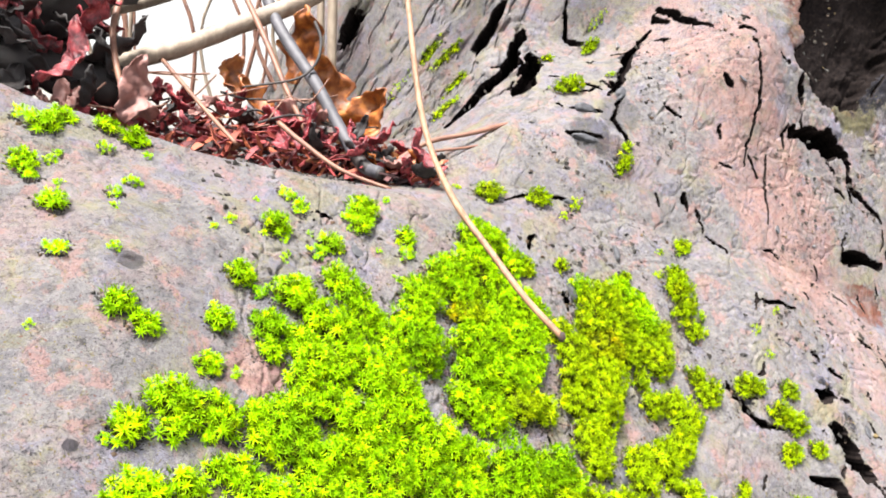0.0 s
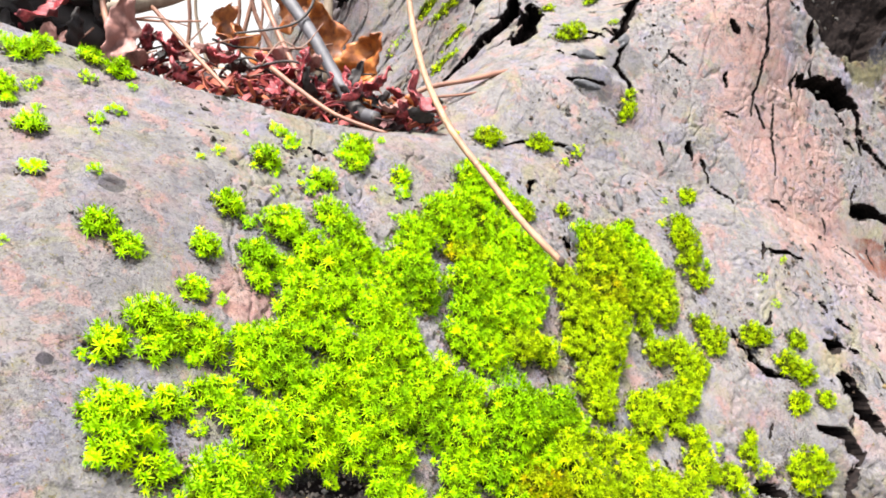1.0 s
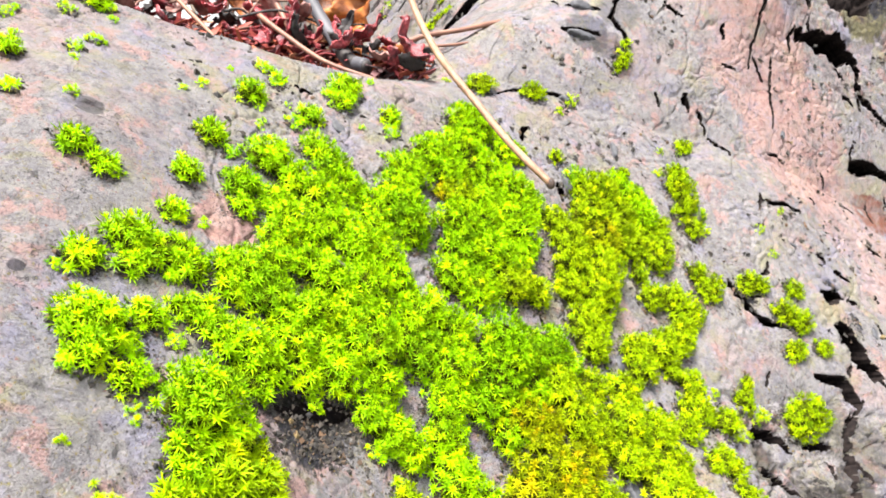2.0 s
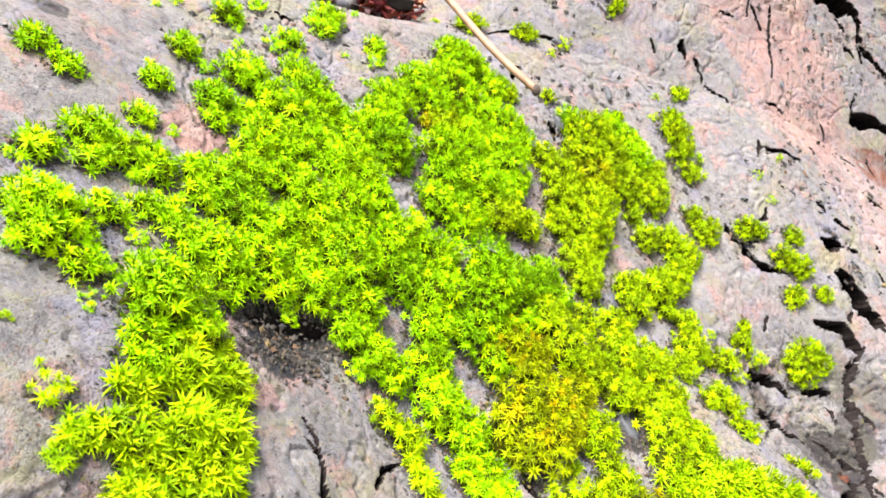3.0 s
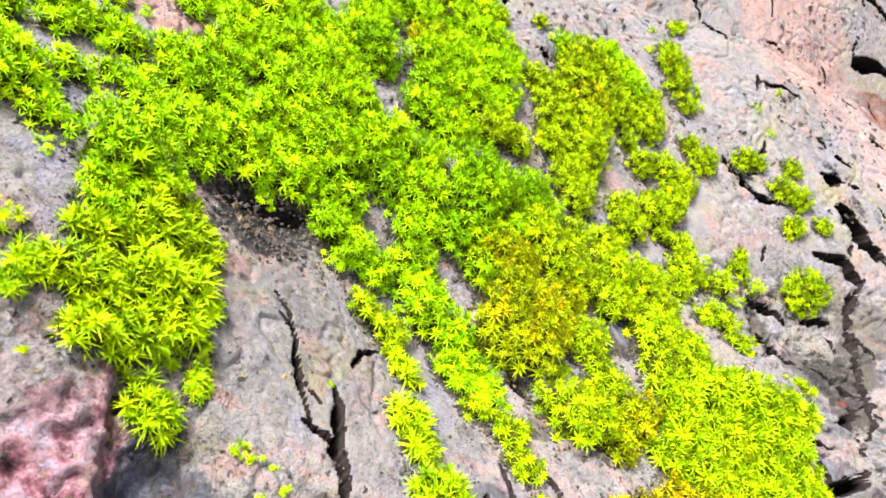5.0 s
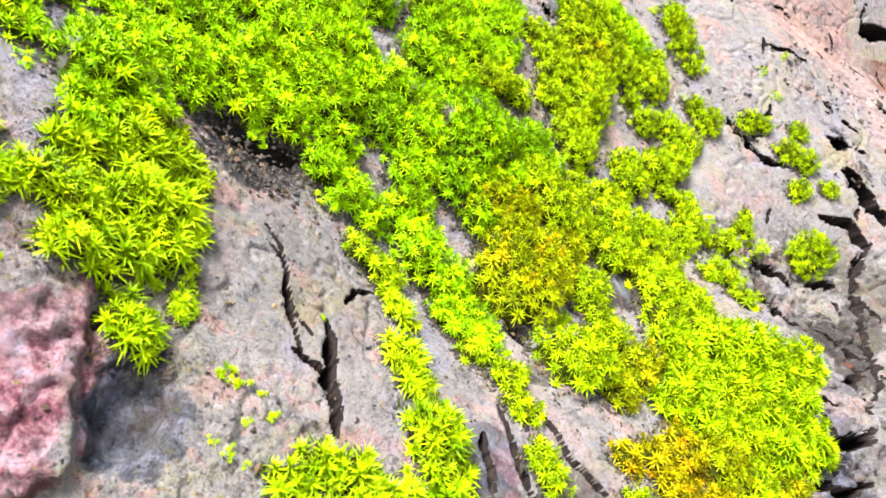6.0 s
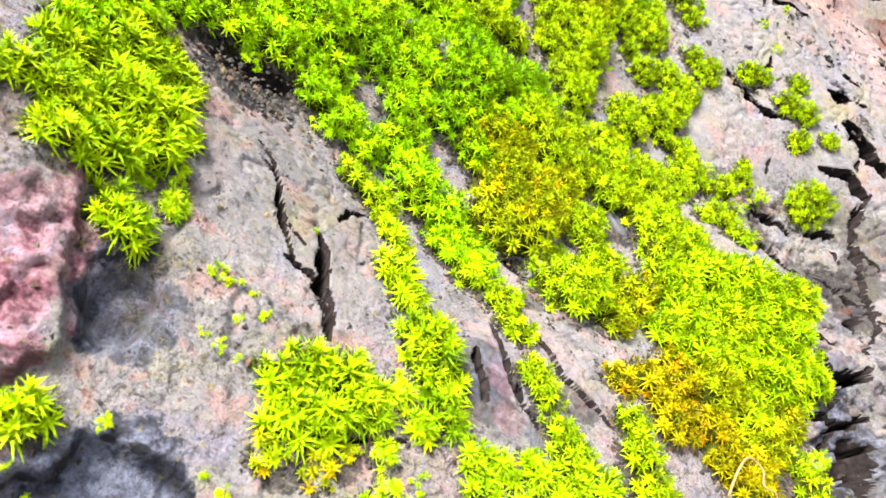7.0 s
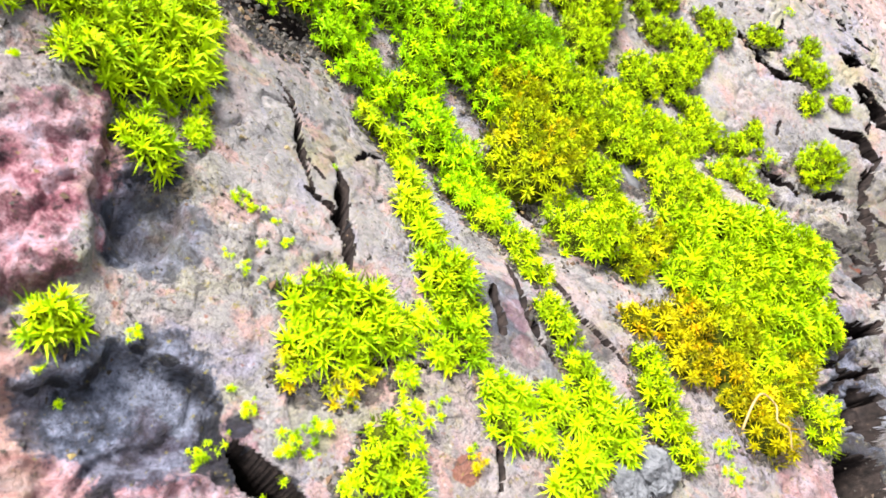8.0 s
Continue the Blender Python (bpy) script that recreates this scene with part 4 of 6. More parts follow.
def grow(me_):
    u, v, r, stretch, cs, sn, tall, look_of = me_
    meshes, radius, spacing, dome, label, leaf_mat, tuft_mat = look_of
    ground = body(u, v)
    small = float(smooth((r - 0.6) / 2.0))
    phase = rng.uniform(0, 100)

    def rim_at(a):
        return r * (0.98 + 0.35 * noise.noise(Vector((math.cos(a) * 1.3 + phase, math.sin(a) * 1.3, phase))) + 0.16 * noise.noise(Vector((math.cos(a) * 4 + phase, math.sin(a) * 4, phase))))

    def spread_out(q, a):
        x, y = q * stretch * math.cos(a), q * math.sin(a)
        return x * cs - y * sn, x * sn + y * cs

    rings, spokes = (4, 12) if r > 1.5 else (2, 8)
    grid, faces = [(0.0, 0.0, 0.0)], []
    for i in range(1, rings + 1):
        f = i / rings
        for k in range(spokes):
            a = 2 * math.pi * k / spokes
            q = rim_at(a) * 0.82 * f
            grid.append((*spread_out(q, a), f))
    xs, ys = np.array([g[0] for g in grid]), np.array([g[1] for g in grid])
    hs = surface(u + xs, v + ys, False) + (tall * 0.8) * np.maximum(0, 1 - np.array([g[2] for g in grid]) ** 2) ** 0.4 - 0.3
    hs[-spokes:] -= 0.9
    home = at(u, v, float(ground))
    verts = [at(u + x, v + y, h) - home for x, y, h in zip(xs, ys, hs)]
    for k in range(spokes):
        faces.append((0, 1 + k, 1 + (k + 1) % spokes))
        for i in range(rings - 1):
            a, b = 1 + i * spokes + k, 1 + i * spokes + (k + 1) % spokes
            faces.append((a, a + spokes, b + spokes, b))
    ob = None
    if r >= SMALL:
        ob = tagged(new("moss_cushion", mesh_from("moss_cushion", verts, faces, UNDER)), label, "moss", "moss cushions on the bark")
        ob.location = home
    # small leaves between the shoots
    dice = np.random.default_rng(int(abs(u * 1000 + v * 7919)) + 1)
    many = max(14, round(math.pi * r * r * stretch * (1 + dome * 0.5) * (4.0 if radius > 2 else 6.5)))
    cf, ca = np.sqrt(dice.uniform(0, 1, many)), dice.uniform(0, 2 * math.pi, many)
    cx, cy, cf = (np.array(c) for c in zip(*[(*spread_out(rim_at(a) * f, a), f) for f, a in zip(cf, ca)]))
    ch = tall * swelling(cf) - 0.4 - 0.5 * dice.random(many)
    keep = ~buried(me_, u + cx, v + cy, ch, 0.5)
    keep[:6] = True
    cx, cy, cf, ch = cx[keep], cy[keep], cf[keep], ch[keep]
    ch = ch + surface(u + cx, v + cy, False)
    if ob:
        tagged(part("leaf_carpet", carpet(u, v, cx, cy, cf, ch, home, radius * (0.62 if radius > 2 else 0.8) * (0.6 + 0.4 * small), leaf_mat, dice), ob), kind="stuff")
    # soil along the lower rim, thickened to stand for contact shade
    for k in range(int(34 * r * stretch) if r > 1.2 else 0):
        a = math.pi + rng.gauss(0, 1.1)
        x, y = spread_out(rim_at(a) * rng.uniform(0.75, 1.08 + 0.3 * (rng.random() < 0.3)), a)
        CRUMBS.append((u + x, v + y, rng.uniform(0.1, 0.36)))
    # shoots on a spiral over the dome
    gap = spacing * (0.38 + 0.62 * small)
    count = max(3, min(290, round(math.pi * r * r * stretch * (1 + dome * 0.6) / (gap * gap * 0.87))))
    spots = []
    for k in range(count):
        f = math.sqrt((k + 0.5) / count)
        a = k * 2.39996 + phase
        x, y = spread_out(rim_at(a) * f, a)
        spots.append((x + rng.gauss(0, 0.2), y + rng.gauss(0, 0.2), f))
    xs, ys, fs = (np.array(c) for c in zip(*spots))
    hs = tall * swelling(fs) - 0.1 + np.array([rng.uniform(-0.9, 0.35) for _ in spots]) * min(1.0, r / 3)
    keep = ~buried(me_, u + xs, v + ys, hs, 0.6)
    keep[0] = True
    xs, ys, fs, hs = xs[keep], ys[keep], fs[keep], hs[keep]
    hs = hs + surface(u + xs, v + ys, False)
    for x, y, f, h in zip(xs, ys, fs, hs):
        lean = float(1.1 * f * f)
        reach = math.hypot(x, y) + 1e-6
        axis = (OUT + lean * (ACROSS * float(x / reach) + UP * float(y / reach)) + 0.35 * Vector((0, 0, 1)) + Vector((rng.gauss(0, 0.25), rng.gauss(0, 0.25), rng.gauss(0, 0.25)))).normalized()
        turn = axis.to_track_quat('Z', 'Y') @ Euler((0, 0, rng.uniform(0, 6.28))).to_quaternion()
        s = radius / 1000 * rng.uniform(0.7, 1.2) * (0.36 + 0.64 * small)
        placed = Matrix.LocRotScale(at(u + x, v + y, h) - home, turn, (s, s, s * rng.uniform(0.85, 1.15)))
        shape_ = rng.choice(meshes)
        if ob:
            part("shoot", shape_, ob).matrix_local = placed
        else:
            TUFTS.setdefault(tuft_mat, []).append((shape_, Matrix.Translation(home) @ placed))


cushion(-30.6, 22.0, 3.6, 0.95, 82, DEEP, 0.7)
cushion(-17.1, 15.8, 4.9, 0.95, 72, DEEP, 0.97)
cushion(-15.8, 13.4, 3.9, 0.95, 71, DEEP, 0.65)
cushion(-5.6, 13.0, 5.0, 0.95, 64, DEEP, 0.87)
cushion(-43.9, 10.5, 3.3, 0.95, 91, DEEP, 0.68)
cushion(13.0, 0.2, 4.2, 1.15, 49, DEEP, 0.82)
cushion(2.3, -5.0, 7.3, 0.95, 53, DEEP, 0.85)
cushion(-37.1, -7.8, 4.6, 0.95, 84, DEEP, 0.69)
cushion(-12.5, -7.8, 4.1, 1.05, 62, DEEP, 0.76)
cushion(-1.2, -12.5, 4.1, 0.95, 51, DEEP, 0.75)
cushion(-42.7, -26.5, 5.3, 0.95, 90, DEEP, 0.92)
cushion(-24.6, 50.0, 0.9, 1.21, 74, FRESH, 0.78)
cushion(0.4, 47.8, 3.7, 0.95, 69, FRESH, 0.78)
cushion(-3.9, 46.6, 5.4, 0.95, 71, FRESH, 0.86)
cushion(-78.0, 46.3, 2.2, 0.95, 104, FRESH, 0.86)
cushion(-29.3, 45.3, 3.3, 1.10, 76, FRESH, 0.7)
cushion(-71.1, 45.0, 1.3, 0.95, 100, FRESH, 0.95)
cushion(-73.1, 44.9, 2.6, 0.95, 101, FRESH, 0.88)
cushion(-84.8, 44.4, 2.4, 0.95, 108, FRESH, 0.65)
cushion(34.1, 44.3, 4.8, 1.04, 55, FRESH, 0.75)
cushion(5.2, 44.2, 3.6, 1.06, 66, FRESH, 0.88)
cushion(38.0, 42.5, 4.3, 1.36, 53, FRESH, 0.7)
cushion(23.8, 42.4, 3.8, 0.95, 58, FRESH, 0.9)
cushion(-44.7, 42.4, 1.7, 0.95, 84, FRESH, 0.65)
cushion(-32.5, 41.9, 1.7, 0.95, 77, FRESH, 0.81)
cushion(-89.5, 41.3, 1.7, 1.24, 111, FRESH, 0.98)
cushion(-69.8, 41.2, 1.0, 0.95, 99, FRESH, 0.78)
cushion(-86.1, 40.7, 2.6, 0.95, 109, FRESH, 0.78)
cushion(-20.4, 40.4, 2.3, 0.95, 70, FRESH, 0.95)
cushion(-29.7, 40.3, 2.3, 1.04, 75, FRESH, 0.93)
cushion(-42.1, 40.2, 1.8, 1.33, 82, FRESH, 0.69)
cushion(40.6, 39.7, 3.7, 1.31, 51, FRESH, 0.89)
cushion(-76.5, 39.6, 1.4, 0.95, 104, FRESH, 0.68)
cushion(-31.7, 38.5, 0.7, 0.95, 76, FRESH, 0.95)
cushion(-50.2, 38.3, 0.7, 0.95, 87, FRESH, 0.87)
cushion(-5.5, 38.2, 5.1, 0.95, 70, FRESH)
cushion(-20.0, 36.7, 1.7, 1.35, 69, FRESH, 0.79)
cushion(-1.9, 36.3, 5.3, 0.95, 68, FRESH, 0.72)
cushion(-25.9, 34.9, 0.7, 1.12, 72, FRESH, 0.85)
cushion(-82.1, 34.6, 0.9, 0.95, 108, FRESH, 0.83)
cushion(2.2, 34.2, 4.8, 0.95, 66, FRESH, 0.83)
cushion(-39.4, 34.1, 0.6, 1.06, 80, FRESH, 0.85)
cushion(-11.9, 33.7, 4.7, 0.95, 73, FRESH, 0.84)
cushion(-45.8, 32.8, 2.8, 0.95, 84, FRESH, 0.93)
cushion(-70.3, 32.7, 1.3, 0.95, 101, FRESH, 0.91)
cushion(-35.2, 32.6, 2.4, 0.95, 77, FRESH, 0.89)
cushion(6.1, 32.6, 4.6, 0.95, 63, FRESH, 0.94)
cushion(-33.5, 32.6, 1.1, 1.48, 76, FRESH, 0.93)
cushion(-82.6, 32.4, 1.2, 0.95, 109, FRESH, 0.88)
cushion(10.4, 32.2, 3.5, 1.02, 61, FRESH, 0.77)
cushion(-8.7, 31.2, 4.6, 0.95, 70, FRESH, 0.79)
cushion(-53.6, 31.0, 1.1, 0.95, 90, FRESH, 0.92)
cushion(-43.7, 30.4, 0.9, 1.14, 83, FRESH, 0.86)
cushion(-85.8, 30.1, 2.0, 1.57, 111, FRESH, 0.69)
cushion(-37.7, 30.0, 1.7, 1.08, 79, FRESH, 0.94)
cushion(-21.8, 29.3, 0.9, 0.96, 68, FRESH, 0.69)
cushion(-71.9, 28.5, 1.4, 0.95, 102, FRESH, 0.77)
cushion(-56.1, 27.9, 0.8, 0.95, 91, FRESH, 0.67)
cushion(-83.9, 27.4, 1.4, 1.19, 111, FRESH, 0.79)
cushion(0.4, 27.0, 5.2, 0.95, 65, FRESH, 0.68)
cushion(-80.0, 27.0, 0.8, 0.95, 108, FRESH, 0.78)
cushion(-43.2, 26.7, 0.9, 1.30, 82, FRESH, 0.71)
cushion(-16.8, 26.6, 4.8, 0.95, 74, FRESH, 0.66)
cushion(-70.9, 25.0, 0.7, 0.95, 102, FRESH, 0.68)
cushion(6.9, 24.8, 5.3, 0.95, 61, FRESH, 0.93)
cushion(-33.4, 24.3, 3.3, 0.95, 84, FRESH, 0.82)
cushion(-78.9, 21.8, 2.2, 0.95, 109, FRESH, 0.97)
cushion(-0.7, 20.9, 5.3, 0.95, 64, FRESH)
cushion(8.3, 20.3, 4.4, 1.10, 59, FRESH, 0.71)
cushion(-18.5, 19.9, 4.6, 0.95, 74, FRESH, 0.9)
cushion(-6.6, 19.1, 4.9, 0.95, 67, FRESH, 0.91)
cushion(-49.9, 18.8, 2.7, 0.95, 86, FRESH, 0.84)
cushion(-25.4, 18.4, 2.3, 0.95, 78, FRESH, 0.85)
cushion(-40.7, 18.0, 4.1, 0.95, 89, FRESH, 0.94)
cushion(-28.1, 17.9, 3.9, 0.95, 80, FRESH, 0.71)
cushion(-46.5, 16.6, 1.3, 0.95, 83, FRESH, 0.88)
cushion(-68.5, 15.2, 1.1, 0.95, 102, FRESH)
cushion(1.3, 15.2, 5.4, 0.95, 61, FRESH, 0.91)
cushion(-22.2, 15.1, 4.2, 0.95, 76, FRESH, 0.65)
cushion(-36.3, 15.1, 3.4, 1.02, 86, FRESH, 0.93)
cushion(-33.2, 14.1, 3.8, 0.95, 83, FRESH, 0.87)
cushion(-75.2, 12.1, 1.8, 0.95, 108, FRESH, 0.92)
cushion(-30.6, 11.5, 3.4, 0.95, 81, FRESH, 0.83)
cushion(-22.3, 10.2, 2.9, 0.95, 75, FRESH, 0.94)
cushion(-28.9, 9.7, 3.5, 0.95, 80, FRESH, 0.75)
cushion(-38.9, 9.4, 3.2, 0.95, 87, FRESH, 0.67)
cushion(-51.6, 8.4, 2.3, 0.95, 87, FRESH, 0.89)
cushion(-2.3, 7.7, 5.1, 0.95, 61, FRESH, 0.66)
cushion(-7.6, 7.4, 4.2, 0.95, 64, FRESH, 0.83)
cushion(-36.5, 6.5, 4.1, 0.95, 85, FRESH, 0.82)
cushion(-32.3, 6.3, 4.0, 0.95, 82, FRESH, 0.67)
cushion(-43.0, 6.2, 2.2, 0.95, 90, FRESH, 0.84)
cushion(-25.0, 6.1, 4.2, 0.95, 76, FRESH, 0.85)
cushion(-20.2, 5.9, 3.4, 1.15, 72, FRESH, 0.82)
cushion(-65.2, 5.4, 2.4, 0.95, 101, FRESH, 0.67)
cushion(-61.4, 3.6, 2.1, 0.95, 97, FRESH, 0.64)
cushion(-18.0, 3.2, 3.2, 0.98, 70, FRESH, 0.82)
cushion(-37.1, 3.0, 3.3, 0.95, 85, FRESH, 0.91)
cushion(-59.9, 2.8, 1.3, 0.95, 96, FRESH, 0.73)
cushion(-47.7, 0.6, 0.9, 1.13, 95, FRESH, 0.66)
cushion(-51.6, 0.5, 2.1, 0.95, 98, FRESH)
cushion(-15.7, 0.2, 2.6, 0.95, 67, FRESH, 0.7)
cushion(-22.8, 0.2, 4.1, 0.99, 73, FRESH, 0.91)
cushion(-33.0, -0.2, 3.8, 0.95, 82, FRESH, 0.73)
cushion(-28.9, -1.0, 3.9, 0.96, 78, FRESH, 0.9)
cushion(-73.9, -1.1, 0.6, 1.04, 111, FRESH, 0.89)
cushion(-11.9, -1.2, 4.2, 0.95, 64, FRESH, 0.81)
cushion(16.4, -1.5, 3.4, 0.95, 47, FRESH, 0.76)
cushion(-20.5, -2.3, 3.6, 0.95, 70, FRESH, 0.68)
cushion(-38.0, -3.0, 3.7, 0.95, 86, FRESH, 0.91)
cushion(-6.3, -3.0, 4.6, 0.95, 59, FRESH, 0.75)
cushion(-25.5, -4.1, 4.0, 0.95, 74, FRESH, 0.76)
cushion(-18.8, -4.6, 3.8, 0.95, 68, FRESH, 0.73)
cushion(-40.9, -4.9, 3.2, 0.95, 88, FRESH, 0.92)
cushion(-15.5, -5.2, 4.1, 0.95, 65, FRESH, 0.84)
cushion(-43.5, -5.3, 2.6, 0.95, 91, FRESH, 0.87)
cushion(-49.8, -6.2, 3.0, 0.95, 97, FRESH, 0.69)
cushion(-55.1, -6.8, 3.3, 0.95, 102, FRESH, 0.91)
cushion(-24.1, -7.0, 3.8, 0.95, 72, FRESH, 0.77)
cushion(-30.2, -7.7, 4.1, 0.95, 78, FRESH, 0.82)
cushion(-47.9, -8.2, 2.9, 0.95, 95, FRESH, 0.75)
cushion(-52.7, -8.3, 3.2, 0.95, 100, FRESH, 0.68)
cushion(-19.7, -8.7, 4.2, 0.95, 68, FRESH, 0.95)
cushion(-6.7, -8.9, 4.2, 1.05, 57, FRESH, 0.9)
cushion(-42.0, -8.9, 2.7, 0.95, 89, FRESH, 0.83)
cushion(-28.3, -8.9, 3.3, 0.95, 75, FRESH, 0.65)
cushion(7.3, -9.3, 4.5, 0.95, 48, FRESH, 0.82)
cushion(-21.8, -10.2, 3.6, 0.95, 69, FRESH, 0.76)
cushion(3.2, -10.4, 4.8, 0.95, 50, FRESH, 0.75)
cushion(-54.1, -10.7, 2.3, 0.95, 102, FRESH)
cushion(-34.3, -10.8, 3.5, 0.95, 81, FRESH, 0.72)
cushion(-49.5, -10.9, 1.2, 0.95, 97, FRESH, 0.93)
cushion(-59.2, -11.9, 2.7, 0.95, 108, FRESH, 0.82)
cushion(-27.3, -12.4, 3.5, 0.95, 74, FRESH, 0.78)
cushion(-18.3, -13.2, 4.0, 0.95, 65, FRESH, 0.68)
cushion(-6.7, -13.8, 4.0, 1.07, 55, FRESH, 0.71)
cushion(-32.2, -13.9, 3.4, 0.95, 78, FRESH, 0.9)
cushion(-44.9, -14.1, 2.6, 0.95, 93, FRESH, 0.7)
cushion(-61.3, -14.3, 0.9, 1.11, 111, FRESH, 0.81)
cushion(-47.3, -14.7, 2.2, 0.95, 95, FRESH, 0.78)
cushion(-25.3, -15.2, 3.5, 0.95, 71, FRESH, 0.95)
cushion(-43.0, -16.2, 2.8, 0.95, 91, FRESH, 0.82)
cushion(4.3, -16.8, 3.6, 0.95, 45, FRESH, 0.78)
cushion(-37.8, -16.9, 3.7, 0.95, 84, FRESH, 0.95)
cushion(-30.2, -17.0, 2.9, 0.95, 75, FRESH, 0.83)
cushion(-40.9, -17.0, 3.3, 0.95, 88, FRESH, 0.85)
cushion(-50.8, -17.6, 2.4, 0.95, 100, FRESH, 0.75)
cushion(-6.9, -18.5, 3.8, 0.95, 52, FRESH, 0.81)
cushion(-34.4, -18.6, 2.5, 0.95, 80, FRESH, 0.67)
cushion(-19.4, -19.1, 3.2, 0.95, 63, FRESH, 0.97)
cushion(-47.2, -19.5, 1.3, 0.95, 96, FRESH, 0.78)
cushion(-38.0, -19.5, 3.3, 0.95, 84, FRESH, 0.7)
cushion(-53.8, -20.1, 1.9, 1.21, 104, FRESH, 0.72)
cushion(-28.5, -20.2, 1.2, 0.95, 72, FRESH, 0.75)
cushion(-15.8, -20.5, 3.9, 0.97, 58, FRESH, 0.7)
cushion(-27.2, -20.9, 0.6, 0.95, 70, FRESH, 0.64)
cushion(-55.6, -21.0, 4.2, 0.95, 107, FRESH, 0.76)
cushion(-36.8, -21.7, 2.3, 0.95, 82, FRESH, 0.85)
cushion(-11.7, -22.2, 2.8, 1.17, 54, FRESH, 0.79)
cushion(-5.4, -22.3, 3.8, 0.95, 48, FRESH, 0.69)
cushion(-51.5, -22.6, 1.8, 0.95, 102, FRESH, 0.75)
cushion(-17.8, -23.6, 1.8, 0.95, 59, FRESH, 0.81)
cushion(-54.9, -24.4, 3.0, 0.95, 107, FRESH, 0.86)
cushion(-3.4, -24.7, 4.3, 0.95, 45, FRESH, 0.87)
cushion(-48.7, -25.5, 1.5, 0.95, 99, FRESH, 0.89)
cushion(-50.6, -26.1, 2.1, 0.95, 102, FRESH, 0.69)
cushion(-56.5, -26.6, 1.1, 0.95, 110, FRESH, 0.97)
cushion(-47.3, -27.7, 0.9, 1.06, 97, FRESH, 0.93)
cushion(0.6, -27.8, 4.2, 0.98, 40, FRESH, 0.89)
cushion(-39.0, -29.1, 3.4, 0.95, 84, FRESH, 0.94)
cushion(-49.3, -29.6, 0.8, 1.52, 101, FRESH, 0.72)
cushion(-43.1, -31.5, 3.2, 0.95, 91, FRESH, 0.83)
cushion(2.6, -32.6, 4.1, 0.98, 35, FRESH, 0.72)
cushion(-0.2, -32.9, 3.0, 1.00, 36, FRESH, 0.97)
cushion(-42.5, -34.8, 2.7, 0.95, 90, FRESH, 0.91)
cushion(1.0, -34.8, 3.0, 1.01, 60, FRESH, 0.94)
cushion(3.5, -36.0, 3.7, 0.95, 31, FRESH, 0.69)
cushion(-2.8, 154.3, 2.2, 1.49, 74, LIME, 0.68)
cushion(-7.5, 151.0, 1.8, 1.70, 75, LIME, 0.68)
cushion(1.0, 148.0, 3.0, 0.95, 73, LIME, 0.75)
cushion(37.1, 146.0, 1.4, 1.70, 63, LIME, 0.91)
cushion(37.1, 139.0, 2.0, 1.70, 63, LIME, 0.93)
cushion(4.0, 133.4, 2.0, 1.70, 71, LIME, 0.95)
cushion(23.3, 130.0, 1.9, 0.95, 65, LIME, 0.9)
cushion(2.1, 124.9, 2.2, 1.70, 70, LIME, 0.9)
cushion(35.8, 115.0, 1.4, 1.03, 60, LIME, 0.89)
cushion(23.6, 108.8, 3.9, 0.95, 62, LIME, 0.96)
cushion(37.7, 87.7, 1.7, 1.70, 54, LIME, 0.64)
cushion(37.4, 82.8, 2.0, 1.70, 53, LIME, 0.93)
cushion(25.5, 69.8, 1.5, 1.70, 54, LIME, 0.65)
cushion(-5.2, 67.9, 1.1, 1.00, 65, LIME, 0.69)
cushion(14.7, 67.8, 3.0, 1.11, 57, LIME, 0.71)
cushion(1.8, 66.0, 3.5, 0.95, 62, LIME, 0.88)
cushion(56.5, 65.3, 2.1, 1.70, 53, LIME, 0.66)
cushion(21.4, 64.4, 1.1, 1.35, 54, LIME, 0.78)
cushion(49.2, 61.9, 0.9, 1.70, 54, LIME, 0.89)
cushion(52.7, 55.6, 2.7, 0.95, 52, LIME, 0.88)
cushion(47.9, 54.9, 1.1, 1.61, 53, LIME, 0.69)
cushion(52.1, 51.3, 4.3, 0.95, 51, LIME, 0.72)
cushion(80.6, 51.2, 0.9, 1.70, 43, LIME)
cushion(37.3, 50.6, 1.9, 1.70, 55, LIME, 0.89)
cushion(18.5, 48.0, 1.9, 0.95, 61, LIME, 0.94)
cushion(53.6, 46.7, 2.9, 1.70, 49, LIME, 0.81)
cushion(57.4, 45.0, 1.8, 1.40, 47, LIME, 0.94)
cushion(73.7, 44.6, 1.2, 1.26, 43, LIME, 0.73)
cushion(9.0, 44.1, 2.4, 1.30, 65, LIME, 0.82)
cushion(53.1, 43.2, 1.4, 1.70, 48, LIME, 0.73)
cushion(59.2, 41.3, 1.1, 1.59, 46, LIME, 0.71)
cushion(55.3, 40.7, 2.6, 0.95, 47, LIME, 0.94)
cushion(28.0, 40.6, 6.0, 0.95, 56, LIME, 0.88)
cushion(77.0, 39.0, 1.2, 1.00, 41, LIME, 0.88)
cushion(45.4, 38.2, 2.4, 1.70, 49, LIME, 0.91)
cushion(31.4, 36.0, 6.1, 0.95, 54, LIME)
cushion(25.1, 35.2, 5.0, 0.95, 56, LIME, 0.93)
cushion(43.0, 33.3, 3.3, 1.25, 49, LIME, 0.87)
cushion(35.3, 32.2, 4.8, 1.35, 51, LIME, 0.73)
cushion(38.8, 31.0, 3.0, 1.43, 49, LIME, 0.7)
cushion(44.7, 30.9, 3.8, 1.49, 47, LIME, 0.71)
cushion(81.1, 30.6, 2.7, 0.95, 37, LIME, 0.66)
cushion(72.2, 29.9, 2.3, 0.95, 39, LIME, 0.77)
cushion(68.9, 29.9, 2.9, 1.23, 40, LIME, 0.67)
